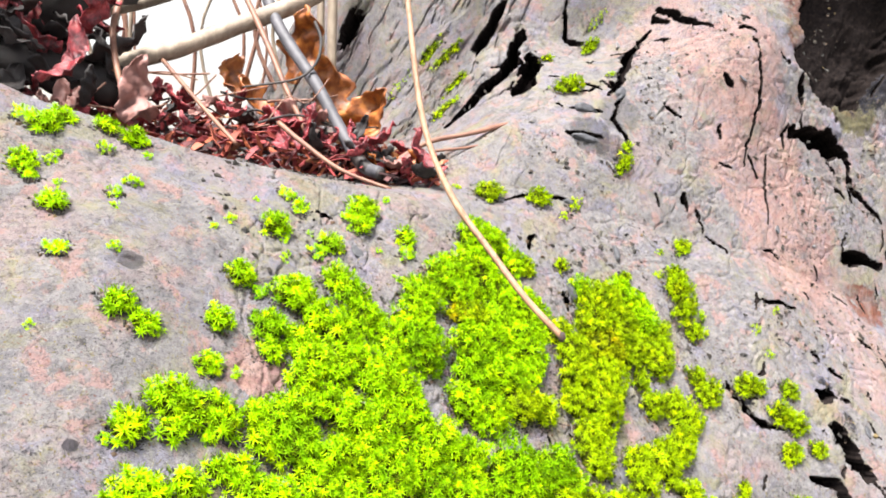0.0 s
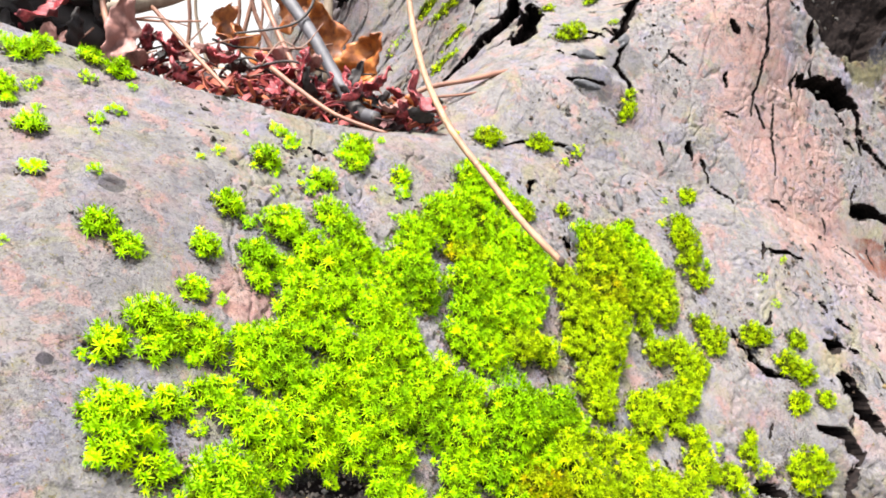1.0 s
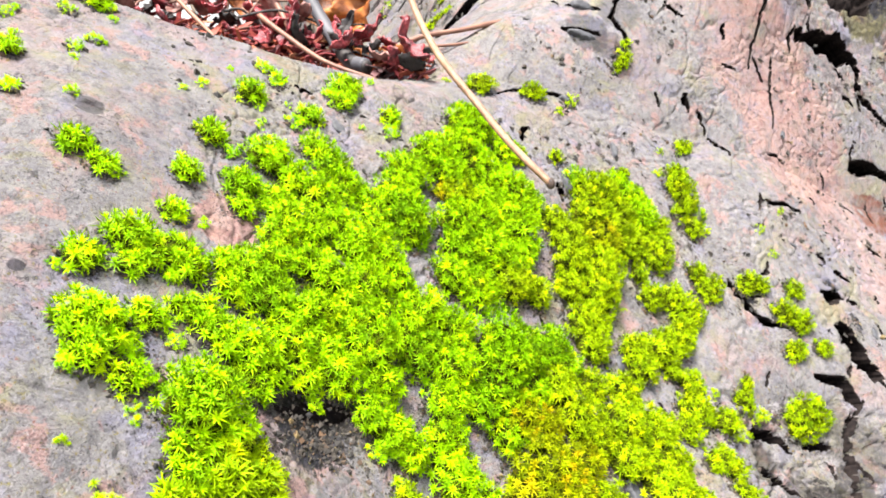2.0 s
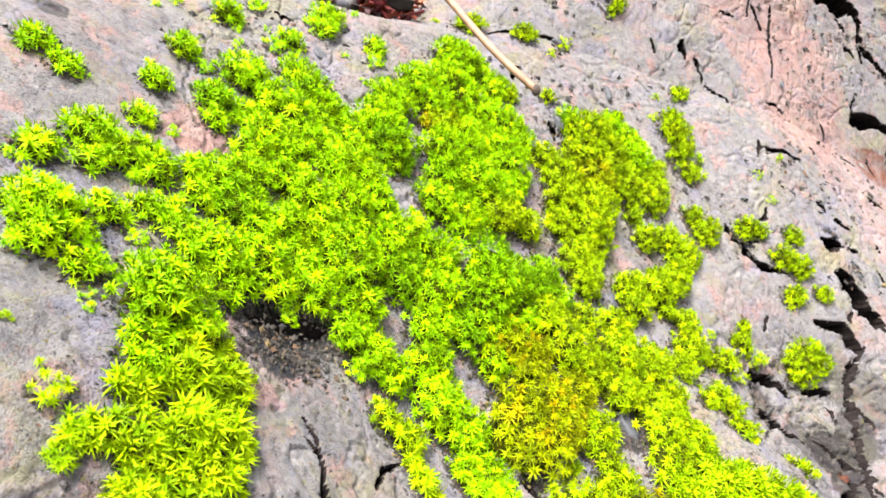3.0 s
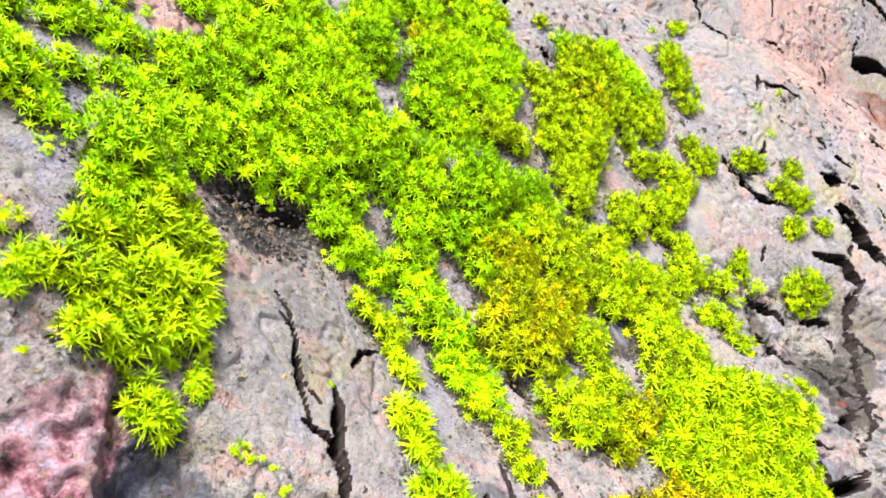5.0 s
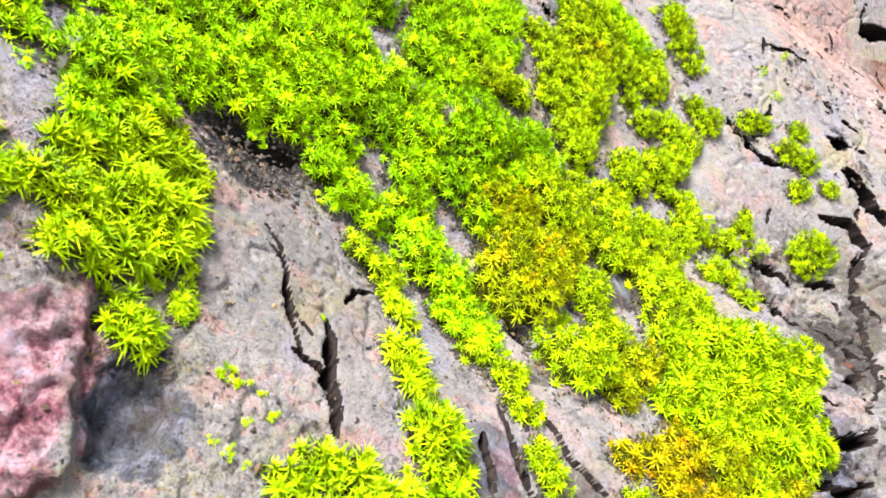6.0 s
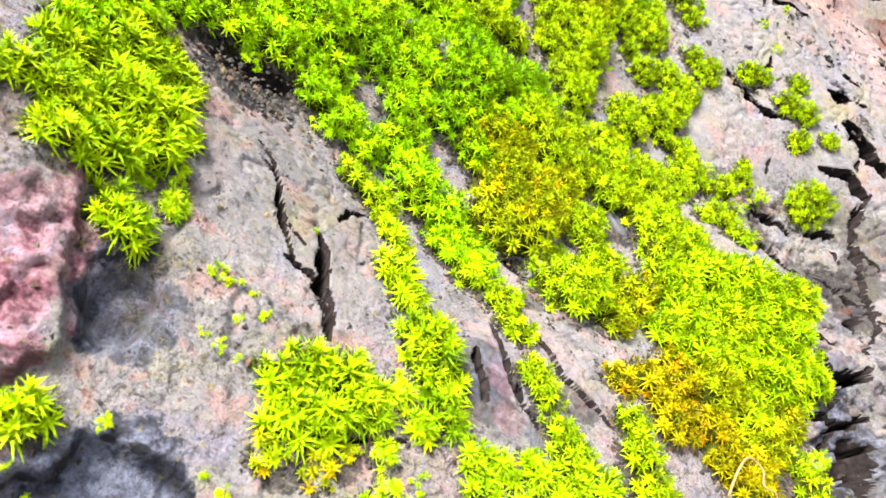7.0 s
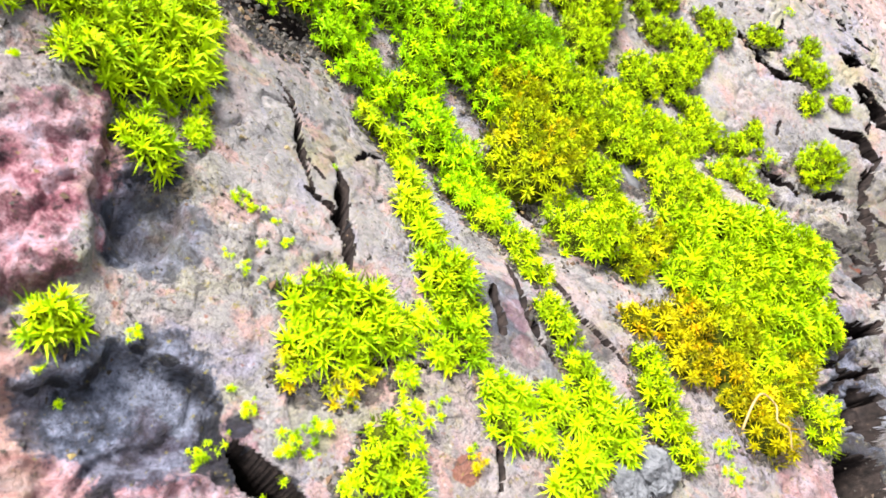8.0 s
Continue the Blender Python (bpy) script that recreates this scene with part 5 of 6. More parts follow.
cushion(16.4, 29.6, 3.5, 1.02, 58, LIME, 0.84)
cushion(54.9, 29.1, 3.0, 0.95, 44, LIME)
cushion(20.4, 27.4, 5.0, 0.95, 56, LIME, 0.7)
cushion(-5.2, 26.3, 4.5, 0.95, 68, LIME, 0.71)
cushion(57.3, 26.1, 3.3, 1.26, 42, LIME, 0.92)
cushion(38.9, 25.3, 2.5, 0.95, 48, LIME, 0.71)
cushion(77.3, 24.4, 3.4, 0.95, 36, LIME, 0.71)
cushion(52.6, 23.9, 1.0, 1.42, 43, LIME, 0.78)
cushion(81.1, 22.5, 3.0, 0.95, 35, LIME, 0.88)
cushion(28.0, 22.2, 5.6, 0.95, 51, LIME, 0.92)
cushion(20.6, 22.0, 4.9, 1.03, 54, LIME, 0.86)
cushion(47.0, 21.1, 3.8, 0.95, 44, LIME, 0.7)
cushion(41.4, 20.0, 3.4, 0.95, 45, LIME, 0.87)
cushion(50.5, 17.9, 3.5, 1.70, 41, LIME, 0.66)
cushion(86.4, 17.4, 2.1, 1.15, 32, LIME, 0.74)
cushion(26.8, 16.5, 5.4, 0.95, 49, LIME, 0.92)
cushion(19.5, 15.8, 4.5, 0.98, 52, LIME, 0.65)
cushion(78.9, 15.7, 2.6, 1.20, 33, LIME, 0.71)
cushion(46.6, 11.6, 4.4, 0.97, 40, LIME, 0.84)
cushion(10.6, 11.3, 3.6, 1.01, 55, LIME, 0.84)
cushion(4.9, 10.8, 4.8, 0.97, 58, LIME, 0.82)
cushion(23.4, 9.1, 5.1, 1.23, 48, LIME, 0.7)
cushion(41.1, 8.2, 4.3, 1.10, 41, LIME, 0.97)
cushion(65.2, 6.5, 2.0, 0.95, 33, LIME, 0.73)
cushion(34.6, 6.4, 3.4, 1.31, 42, LIME, 0.9)
cushion(42.9, 4.7, 2.8, 0.95, 39, LIME, 0.85)
cushion(78.4, 4.3, 1.1, 1.47, 29, LIME, 0.87)
cushion(23.5, 4.2, 4.1, 0.95, 46, LIME, 0.96)
cushion(35.2, 2.7, 3.8, 0.95, 41, LIME, 0.89)
cushion(26.2, 2.4, 1.5, 0.95, 44, LIME, 0.71)
cushion(54.8, 2.2, 1.1, 1.35, 34, LIME, 0.83)
cushion(62.8, 2.0, 2.9, 0.95, 32, LIME, 0.73)
cushion(48.1, 1.9, 3.7, 0.95, 36, LIME, 0.77)
cushion(79.2, 1.5, 5.0, 1.22, 28, LIME, 0.71)
cushion(67.1, -0.2, 1.8, 1.70, 30, LIME, 0.76)
cushion(29.8, -3.1, 3.9, 0.95, 40, LIME, 0.66)
cushion(46.7, -3.4, 4.2, 0.95, 34, LIME, 0.9)
cushion(22.2, -4.3, 3.3, 0.95, 43, LIME, 0.73)
cushion(53.7, -4.9, 3.5, 0.95, 32, LIME, 0.9)
cushion(59.0, -6.3, 1.3, 1.70, 30, LIME, 0.74)
cushion(13.6, -7.3, 4.3, 0.95, 45, LIME, 0.92)
cushion(43.1, -8.3, 3.1, 0.95, 33, LIME, 0.92)
cushion(28.0, -10.0, 5.2, 0.95, 37, LIME, 0.75)
cushion(33.4, -10.7, 5.1, 1.12, 35, LIME, 0.86)
cushion(16.9, -11.7, 4.9, 0.95, 41, LIME, 0.93)
cushion(49.0, -13.9, 4.0, 0.95, 29, LIME, 0.71)
cushion(20.9, -14.7, 4.5, 0.98, 38, LIME, 0.75)
cushion(46.1, -14.8, 2.2, 1.09, 29, LIME, 0.83)
cushion(34.9, -15.9, 4.6, 1.10, 32, LIME, 0.73)
cushion(26.0, -17.6, 4.4, 0.95, 34, LIME, 0.96)
cushion(48.3, -20.5, 2.4, 0.95, 26, LIME, 0.88)
cushion(32.1, -21.2, 4.4, 1.15, 39, LIME, 0.76)
cushion(33.2, -21.8, 4.9, 0.95, 29, LIME, 0.77)
cushion(48.9, -22.5, 1.2, 0.95, 24, LIME, 0.97)
cushion(63.4, -23.6, 2.7, 0.95, 21, LIME, 0.73)
cushion(37.0, -23.8, 3.6, 0.95, 27, LIME, 0.79)
cushion(36.1, -24.5, 3.7, 1.10, 36, LIME, 0.77)
cushion(20.0, -25.0, 3.5, 1.09, 32, LIME, 0.83)
cushion(31.8, -27.6, 3.9, 0.95, 36, LIME, 0.94)
cushion(20.9, -28.6, 3.1, 0.95, 29, LIME, 0.67)
cushion(-12.8, -28.7, 2.7, 0.95, 50, LIME, 0.82)
cushion(-38.5, -29.4, 3.2, 0.95, 95, LIME, 0.97)
cushion(-9.5, -30.5, 3.0, 1.00, 46, LIME, 0.9)
cushion(-34.7, -31.8, 2.8, 0.95, 76, LIME, 0.69)
cushion(-42.9, -33.3, 2.2, 0.96, 101, LIME, 0.73)
cushion(21.4, -33.3, 3.7, 0.95, 37, LIME, 0.77)
cushion(-9.3, -33.4, 2.2, 0.95, 43, LIME, 0.79)
cushion(-54.3, -34.4, 0.7, 1.03, 112, LIME, 0.81)
cushion(2.7, -38.3, 2.4, 1.40, 57, LIME, 0.91)
cushion(15.0, -38.4, 5.5, 0.95, 37, LIME, 0.87)
cushion(-49.1, -39.1, 1.8, 0.95, 105, LIME, 0.95)
cushion(5.6, -42.3, 2.9, 1.10, 52, LIME, 0.78)
cushion(-18.2, -42.9, 0.3, 0.95, 75, LIME, 0.76)
cushion(-31.5, -44.5, 1.3, 0.95, 92, LIME, 0.91)
cushion(48.3, -44.6, 3.7, 1.66, 29, LIME, 0.64)
cushion(54.3, -45.0, 1.2, 1.52, 27, LIME, 0.93)
cushion(37.4, -46.2, 4.0, 0.95, 32, LIME, 0.77)
cushion(6.2, -47.1, 2.4, 1.00, 48, LIME, 0.67)
cushion(-44.1, -49.6, 0.5, 1.00, 111, LIME, 0.96)
cushion(35.9, -52.1, 4.2, 0.95, 28, LIME, 0.69)
cushion(-26.4, -52.4, 1.0, 0.96, 84, LIME, 0.46)
cushion(-25.3, -53.0, 0.7, 0.95, 83, LIME, 0.54)
cushion(6.7, -53.0, 2.1, 1.19, 43, LIME, 0.77)
cushion(-23.0, -53.3, 0.4, 0.95, 79, LIME, 0.85)
cushion(-21.9, -55.1, 0.6, 0.95, 76, LIME, 0.66)
cushion(7.3, -55.2, 2.3, 0.95, 41, LIME, 0.84)
cushion(48.4, -55.8, 1.5, 1.70, 22, LIME, 0.86)
cushion(-23.8, -55.9, 0.3, 0.95, 79, LIME, 0.85)
cushion(18.0, -56.6, 2.2, 1.00, 33, LIME, 0.92)
cushion(42.8, -57.8, 2.3, 0.95, 22, LIME, 0.97)
cushion(-26.5, -58.3, 0.4, 0.95, 83, LIME, 0.66)
cushion(-25.2, -59.0, 0.6, 0.95, 81, LIME, 0.96)
cushion(-23.7, -59.4, 0.3, 0.95, 78, LIME, 0.97)
cushion(8.5, -59.6, 2.2, 0.95, 36, LIME, 0.77)
cushion(18.1, -60.2, 2.8, 0.95, 30, LIME, 0.76)
cushion(42.9, -60.6, 2.7, 0.95, 20, LIME, 0.89)
cushion(10.0, -61.6, 2.0, 0.95, 33, LIME, 0.81)
cushion(-2.6, -62.6, 1.1, 0.95, 42, LIME, 0.82)
cushion(18.6, -63.7, 2.5, 1.12, 26, LIME, 0.77)
cushion(26.5, -65.0, 1.0, 1.70, 22, LIME, 0.79)
cushion(-10.5, -65.0, 1.6, 0.95, 49, LIME, 0.83)
cushion(-6.6, -66.2, 0.3, 0.95, 43, LIME, 0.87)
cushion(-31.4, -66.5, 0.7, 0.95, 94, LIME, 0.71)
cushion(20.1, -66.8, 2.1, 0.95, 23, LIME, 0.92)
cushion(-7.4, -67.6, 0.6, 0.95, 42, LIME, 0.76)
cushion(26.9, -67.9, 0.9, 1.70, 19, LIME, 0.81)
cushion(-24.0, -68.7, 0.3, 0.95, 73, LIME, 0.91)
cushion(-10.2, -68.8, 1.8, 0.95, 44, LIME, 0.87)
cushion(-22.6, -70.2, 0.8, 1.02, 67, LIME, 0.84)
cushion(-36.3, -70.3, 0.3, 0.95, 111, LIME, 0.71)
cushion(-4.1, -70.4, 0.5, 0.95, 34, LIME, 0.68)
cushion(-17.4, -70.9, 1.1, 0.95, 53, LIME, 0.64)
cushion(-11.9, -71.1, 2.2, 0.95, 43, LIME, 0.74)
cushion(-10.0, -71.2, 1.7, 0.95, 40, LIME, 0.86)
cushion(-34.7, -71.4, 0.3, 0.95, 107, LIME, 0.81)
cushion(-19.4, -72.3, 1.2, 1.15, 55, LIME, 0.88)
cushion(-23.9, -72.6, 0.3, 1.52, 68, LIME, 0.97)
cushion(-17.8, -72.6, 0.5, 0.95, 51, LIME, 0.89)
cushion(-25.1, -73.1, 0.8, 1.37, 72, LIME, 0.65)
cushion(-12.7, -73.4, 2.0, 1.05, 40, LIME, 0.69)
cushion(-19.7, -74.9, 0.4, 0.95, 51, LIME, 0.93)
cushion(-13.9, -75.1, 1.8, 0.95, 38, LIME, 0.72)
cushion(27.4, -49.4, 3.7, 0.95, 34, OCHRE, 0.72)
cushion(22.0, -50.6, 2.9, 0.95, 35, OCHRE, 0.69)
cushion(18.5, -51.2, 2.4, 0.95, 37, OCHRE, 0.41)
cushion(24.3, -54.8, 3.8, 0.95, 31, OCHRE, 0.64)
cushion(29.5, -55.6, 3.2, 0.95, 28, OCHRE, 0.91)
cushion(30.3, -59.1, 3.4, 0.95, 25, OCHRE)
cushion(33.2, -61.9, 3.8, 0.95, 22, OCHRE, 0.75)
cushion(-15.8, -67.2, 1.7, 0.95, 55, OCHRE, 0.49)
cushion(-3.9, -71.4, 0.6, 1.53, 32, OCHRE, 0.96)
cushion(14.9, -30.7, 1.8, 1.10, 42, STARRY, 0.64)
cushion(37.2, -30.9, 3.9, 1.08, 32, STARRY, 0.97)
cushion(31.5, -32.5, 3.8, 0.95, 33, STARRY, 0.81)
cushion(41.3, -32.5, 4.5, 1.15, 29, STARRY, 0.83)
cushion(-34.3, -33.1, 2.4, 1.10, 90, STARRY, 0.64)
cushion(-38.1, -33.2, 3.3, 0.95, 95, STARRY, 0.83)
cushion(50.5, -34.3, 3.1, 1.30, 26, STARRY, 0.82)
cushion(45.1, -34.6, 4.0, 1.42, 27, STARRY, 0.84)
cushion(-7.8, -36.6, 2.2, 0.95, 67, STARRY, 0.81)
cushion(-42.7, -36.6, 2.7, 0.95, 102, STARRY, 0.67)
cushion(31.9, -38.1, 4.5, 0.95, 29, STARRY, 0.65)
cushion(-33.7, -38.1, 2.6, 1.03, 89, STARRY, 0.77)
cushion(37.4, -39.1, 4.6, 0.97, 27, STARRY, 0.78)
cushion(47.1, -39.1, 2.9, 0.95, 24, STARRY, 0.65)
cushion(-32.2, -39.6, 1.7, 1.32, 86, STARRY, 0.98)
cushion(-37.0, -39.9, 3.3, 0.95, 94, STARRY, 0.88)
cushion(47.4, -40.0, 3.1, 1.23, 32, STARRY, 0.83)
cushion(42.8, -40.5, 3.6, 1.27, 24, STARRY, 0.69)
cushion(-43.8, -41.6, 2.3, 0.95, 106, STARRY, 0.82)
cushion(-41.0, -42.2, 2.8, 0.95, 101, STARRY, 0.83)
cushion(27.7, -42.5, 3.1, 0.95, 28, STARRY, 0.81)
cushion(-46.3, -42.6, 1.8, 1.09, 110, STARRY, 0.71)
cushion(-34.2, -43.1, 2.8, 0.95, 90, STARRY, 0.84)
cushion(47.4, -43.7, 3.3, 1.02, 21, STARRY, 0.77)
cushion(33.0, -44.1, 3.6, 0.95, 25, STARRY, 0.82)
cushion(-8.6, -44.1, 2.8, 0.95, 64, STARRY, 0.85)
cushion(-46.9, -44.4, 1.2, 1.08, 112, STARRY, 0.74)
cushion(-37.4, -45.3, 2.7, 0.95, 96, STARRY, 0.94)
cushion(49.9, -45.7, 3.4, 0.95, 19, STARRY, 0.78)
cushion(-40.7, -46.2, 2.4, 0.95, 102, STARRY, 0.85)
cushion(42.9, -46.5, 3.4, 0.95, 20, STARRY, 0.94)
cushion(-34.4, -46.5, 0.9, 1.34, 96, STARRY, 0.82)
cushion(-7.6, -47.2, 2.2, 0.95, 61, STARRY, 0.85)
cushion(-31.3, -47.5, 1.4, 1.70, 92, STARRY, 0.56)
cushion(-35.3, -50.2, 1.9, 0.95, 98, STARRY, 0.82)
cushion(-34.0, -51.6, 2.1, 0.95, 97, STARRY, 0.76)
cushion(-6.2, -52.9, 3.4, 0.95, 56, STARRY, 0.97)
cushion(-5.0, -57.1, 2.8, 0.95, 51, STARRY, 0.65)
cushion(-17.3, -58.4, 2.2, 0.95, 67, STARRY, 0.72)
cushion(-14.3, -58.8, 2.4, 0.95, 62, STARRY, 0.93)
cushion(-9.4, -59.3, 1.7, 1.18, 54, STARRY, 0.9)
cushion(-20.1, -60.4, 2.1, 0.95, 70, STARRY, 0.75)
cushion(-4.7, -60.6, 2.4, 0.95, 47, STARRY, 0.65)
cushion(-12.5, -61.6, 2.5, 0.95, 56, STARRY, 0.75)
cushion(-6.8, -62.1, 1.7, 0.95, 48, STARRY, 0.68)
cushion(9.0, -62.6, 2.1, 1.00, 33, STARRY, 0.69)
cushion(4.5, -63.5, 1.6, 0.95, 35, STARRY, 0.68)
cushion(-15.8, -63.5, 2.3, 0.95, 60, STARRY, 0.86)
cushion(-18.7, -63.8, 2.4, 0.95, 65, STARRY, 0.75)
cushion(-1.6, -64.2, 1.7, 0.96, 40, STARRY)
cushion(1.3, -64.7, 1.8, 0.95, 36, STARRY, 0.76)
cushion(11.7, -65.1, 2.5, 0.95, 28, STARRY, 0.95)
cushion(5.3, -65.1, 2.2, 0.95, 33, STARRY, 0.75)
cushion(8.9, -65.5, 2.2, 0.95, 30, STARRY, 0.97)
cushion(12.1, -67.1, 1.9, 0.95, 26, STARRY, 0.78)
cushion(-0.9, -67.3, 2.0, 0.95, 35, STARRY, 0.66)
cushion(-36.4, -67.3, 2.0, 0.95, 108, STARRY, 0.83)
cushion(2.6, -68.1, 1.7, 0.95, 31, STARRY, 0.92)
cushion(9.0, -68.2, 2.0, 0.95, 26, STARRY, 0.71)
cushion(6.1, -70.7, 2.3, 0.95, 25, STARRY, 0.96)
cushion(4.7, -72.3, 1.8, 0.95, 24, STARRY, 0.64)
cushion(-10.4, -73.9, 1.9, 0.95, 35, STARRY, 0.67)
cushion(28.0, 28.7, 5.8, 0.95, 53, TAWNY, 0.77)
cushion(-8.3, 25.4, 2.9, 0.95, 69, TAWNY, 0.71)
cushion(5.9, -13.5, 4.6, 0.95, 46, TAWNY, 0.79)
cushion(9.6, -14.8, 4.9, 0.95, 43, TAWNY, 0.72)
cushion(16.9, -19.3, 4.2, 0.95, 37, TAWNY, 0.82)
cushion(9.7, -25.7, 7.8, 0.95, 36, TAWNY, 0.88)
cushion(24.6, -37.1, 3.6, 1.23, 33, TAWNY, 0.76)
cushion(20.2, -42.4, 3.0, 0.95, 31, TAWNY, 0.67)
cushion(31.4, -50.1, 4.1, 0.95, 31, TAWNY, 0.97)
cushion(43.1, -51.7, 3.1, 1.42, 26, TAWNY, 0.67)
cushion(36.9, -56.3, 3.8, 1.09, 25, TAWNY, 0.77)
cushion(-13.4, -65.7, 0.9, 0.95, 53, TAWNY, 0.67)
cushion(-20.0, -66.7, 1.8, 0.95, 65, TAWNY, 0.68)

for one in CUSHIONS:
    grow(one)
# the smallest tufts, too many to count, as one mesh
tv, tf, tm, tufts = [], [], [], bpy.data.meshes.new("moss_tufts")
for slot, (mat_, list_) in enumerate(TUFTS.items()):
    tufts.materials.append(mat_)
    for shape_, placed in list_:
        first = len(tv)
        tv += [placed @ p.co for p in shape_.vertices]
        tf += [[first + i for i in p.vertices] for p in shape_.polygons]
        tm += [slot] * len(shape_.polygons)
tufts.from_pydata(tv, [], tf)
tufts.polygons.foreach_set("material_index", tm)
tufts.shade_smooth()
tagged(new("moss_tufts", tufts), "tiny green moss tufts scattered over the bark", "moss", kind="stuff")

# dark soil crumbs caught along the lower rims of the cushions, where they also stand for contact shade, and strewn
# over the bark
CRUMB, ct, cb = material("soil_crumbs")
isle = ct.nodes.new("ShaderNodeNewGeometry").outputs["Random Per Island"]
ct.links.new(ramp(ct, isle, (0.0, (0.006, 0.005, 0.004)), (0.8, (0.025, 0.018, 0.012)), (0.95, (0.06, 0.03, 0.012)), (1.0, (0.12, 0.09, 0.03))), cb.inputs["Base Color"])
cb.inputs["Roughness"].default_value = 0.85
dice = np.random.default_rng(12)
for k in range(5200):
    cu, cv = dice.uniform(-50, 60), dice.uniform(-82, 30)
    if cloud(np.array(cu), np.array(cv), 9, 151, 3) > 0.5:
        CRUMBS.append((cu, cv, 0.06 + 0.2 * dice.random() ** 2))
for k in range(420):
    CRUMBS.append((-28 + 4.5 * dice.normal(), -25.5 + 1.8 * dice.normal(), 0.1 + 0.35 * dice.random() ** 2))
for k in range(9000):
    cu, cv = dice.uniform(-60, 130), dice.uniform(20, 190)
    if cloud(np.array(cu), np.array(cv), 16, 157, 4) > 0.54:
        CRUMBS.append((cu, cv, 0.12 + 0.6 * dice.random() ** 3))
cu, cv, cs = (np.array(c) for c in zip(*CRUMBS))
cw = surface(cu, cv, False) + cs * 0.3
corner = np.array([(1, 0, 0), (0, 1, 0), (-1, 0, 0), (0, -1, 0), (0, 0, 1), (0, 0, -1)], float)
shape = corner[None] * dice.uniform(0.4, 1.3, (len(cu), 6, 1)) + dice.normal(0, 0.25, (len(cu), 6, 3))
cp = np.stack([cu, cv, cw], -1)[:, None] + shape * cs[:, None, None] * np.array([1.2, 1.2, 0.8])
cp = (cp.reshape(-1, 3) @ TO_WORLD + np.array(MIDDLE)) / 1000
face = np.array([(0, 1, 4), (1, 2, 4), (2, 3, 4), (3, 0, 4), (1, 0, 5), (2, 1, 5), (3, 2, 5), (0, 3, 5)])
cf = (np.arange(len(cu))[:, None, None] * 6 + face[None]).reshape(-1, 3)
tagged(new("soil_crumbs", mesh_from("soil_crumbs", cp.tolist(), cf.tolist(), CRUMB, False)), "blackish brown soil crumbs between moss and bark, also painting contact shade", "soil", kind="stuff")


# ---- needle, twigs and dead leaves in the fork behind the root ----
def rod(name, mat, radius, line, label, category, taper=0.8, knobs=0.12, caps=None):
    """A slightly uneven round stick through points in millimetres."""
    pts_ = [Vector(p) for p in line]
    fine = []
    for k in range(len(pts_) - 1):
        p0, p1, p2, p3 = pts_[max(k - 1, 0)], pts_[k], pts_[k + 1], pts_[min(k + 2, len(pts_) - 1)]
        for i in range(6):
            t = i / 6
            fine.append(0.5 * ((2 * p1) + (p2 - p0) * t + (2 * p0 - 5 * p1 + 4 * p2 - p3) * t * t + (3 * p1 - p0 - 3 * p2 + p3) * t ** 3))
    fine.append(pts_[-1])
    verts, faces = [], []
    sides = 10
    home = fine[0]
    for k, c in enumerate(fine):
        d = (fine[min(k + 1, len(fine) - 1)] - fine[max(k - 1, 0)]).normalized()
        a = d.cross(Vector((0.3, 0.2, 1))).normalized()
        b = d.cross(a)
        q = radius * (1 + (taper - 1) * k / (len(fine) - 1)) * (1 + knobs * noise.noise(c * 0.15))
        for s in range(sides):
            ang = 2 * math.pi * s / sides
            verts.append((c + q * (math.cos(ang) * a + math.sin(ang) * b) - home) / 1000)
    for k in range(len(fine) - 1):
        for s in range(sides):
            i, j = k * sides + s, k * sides + (s + 1) % sides
            faces.append((i, j, j + sides, i + sides))
    faces += [tuple(range(sides))[::-1], tuple(range(len(verts) - sides, len(verts)))]
    ob = tagged(new(name, mesh_from(name, verts, faces, mat)), label, category)
    ob.location = home / 1000
    return ob


needle = rod("pine_needle", NEEDLE, 0.55, [(-14, 160, 402), (-9, 142, 375), (-7, 134, 362), (-4, 122, 342), (0.8, 110.7, 330.5), (7.6, 103.3, 322.0), (12.4, 97.8, 316.6), (17.3, 94.2, 312.1)], "dry tan bent pine needle standing over the moss", "pine needle", 0.95, 0.05)
bm = bmesh.new()
bmesh.ops.create_uvsphere(bm, u_segments=10, v_segments=6, radius=0.00062)
bmesh.ops.transform(bm, matrix=Matrix.Diagonal((1, 0.8, 1.3, 1)), verts=bm.verts)
tip_me = bpy.data.meshes.new("tip")
bm.to_mesh(tip_me)
tip_me.materials.append(TIP)
tip_me.shade_smooth()
part("tip", tip_me, needle, "dark swollen needle base").location = (Vector((17.3, 94.2, 312.1)) - Vector((-14, 160, 402))) / 1000

grey = rod("grey_twig", GREY_TWIG, 1.7, [(-75, 240, 415), (-58, 219, 384), (-47, 202, 362), (-34, 186, 346), (-26, 174, 335), (-20, 166, 327.5), (-15, 161, 326)], "smooth grey twig slanting out of dead leaves", "twig", 0.95)
tip_rod = rod("broken_end", DARK_TWIG, 1.75, [(-21.5, 167.5, 329.3), (-18.5, 164.2, 326.8), (-14.5, 160.6, 325.6)], "dark wet broken twig end", "twig end", 0.8)
tip_rod.parent, tip_rod.location = grey, tip_rod.location - grey.location
for key in ("category",):
    del tip_rod[key]
rod("tan_twig", TAN_TWIG, 2.6, [(10, 232, 402), (-25, 217, 379), (-40, 209, 369), (-58, 200, 361), (-71, 192, 355), (-80, 187, 352), (-98, 181, 347)], "thick pale tan dead twig over the leaves", "twig", 0.95)
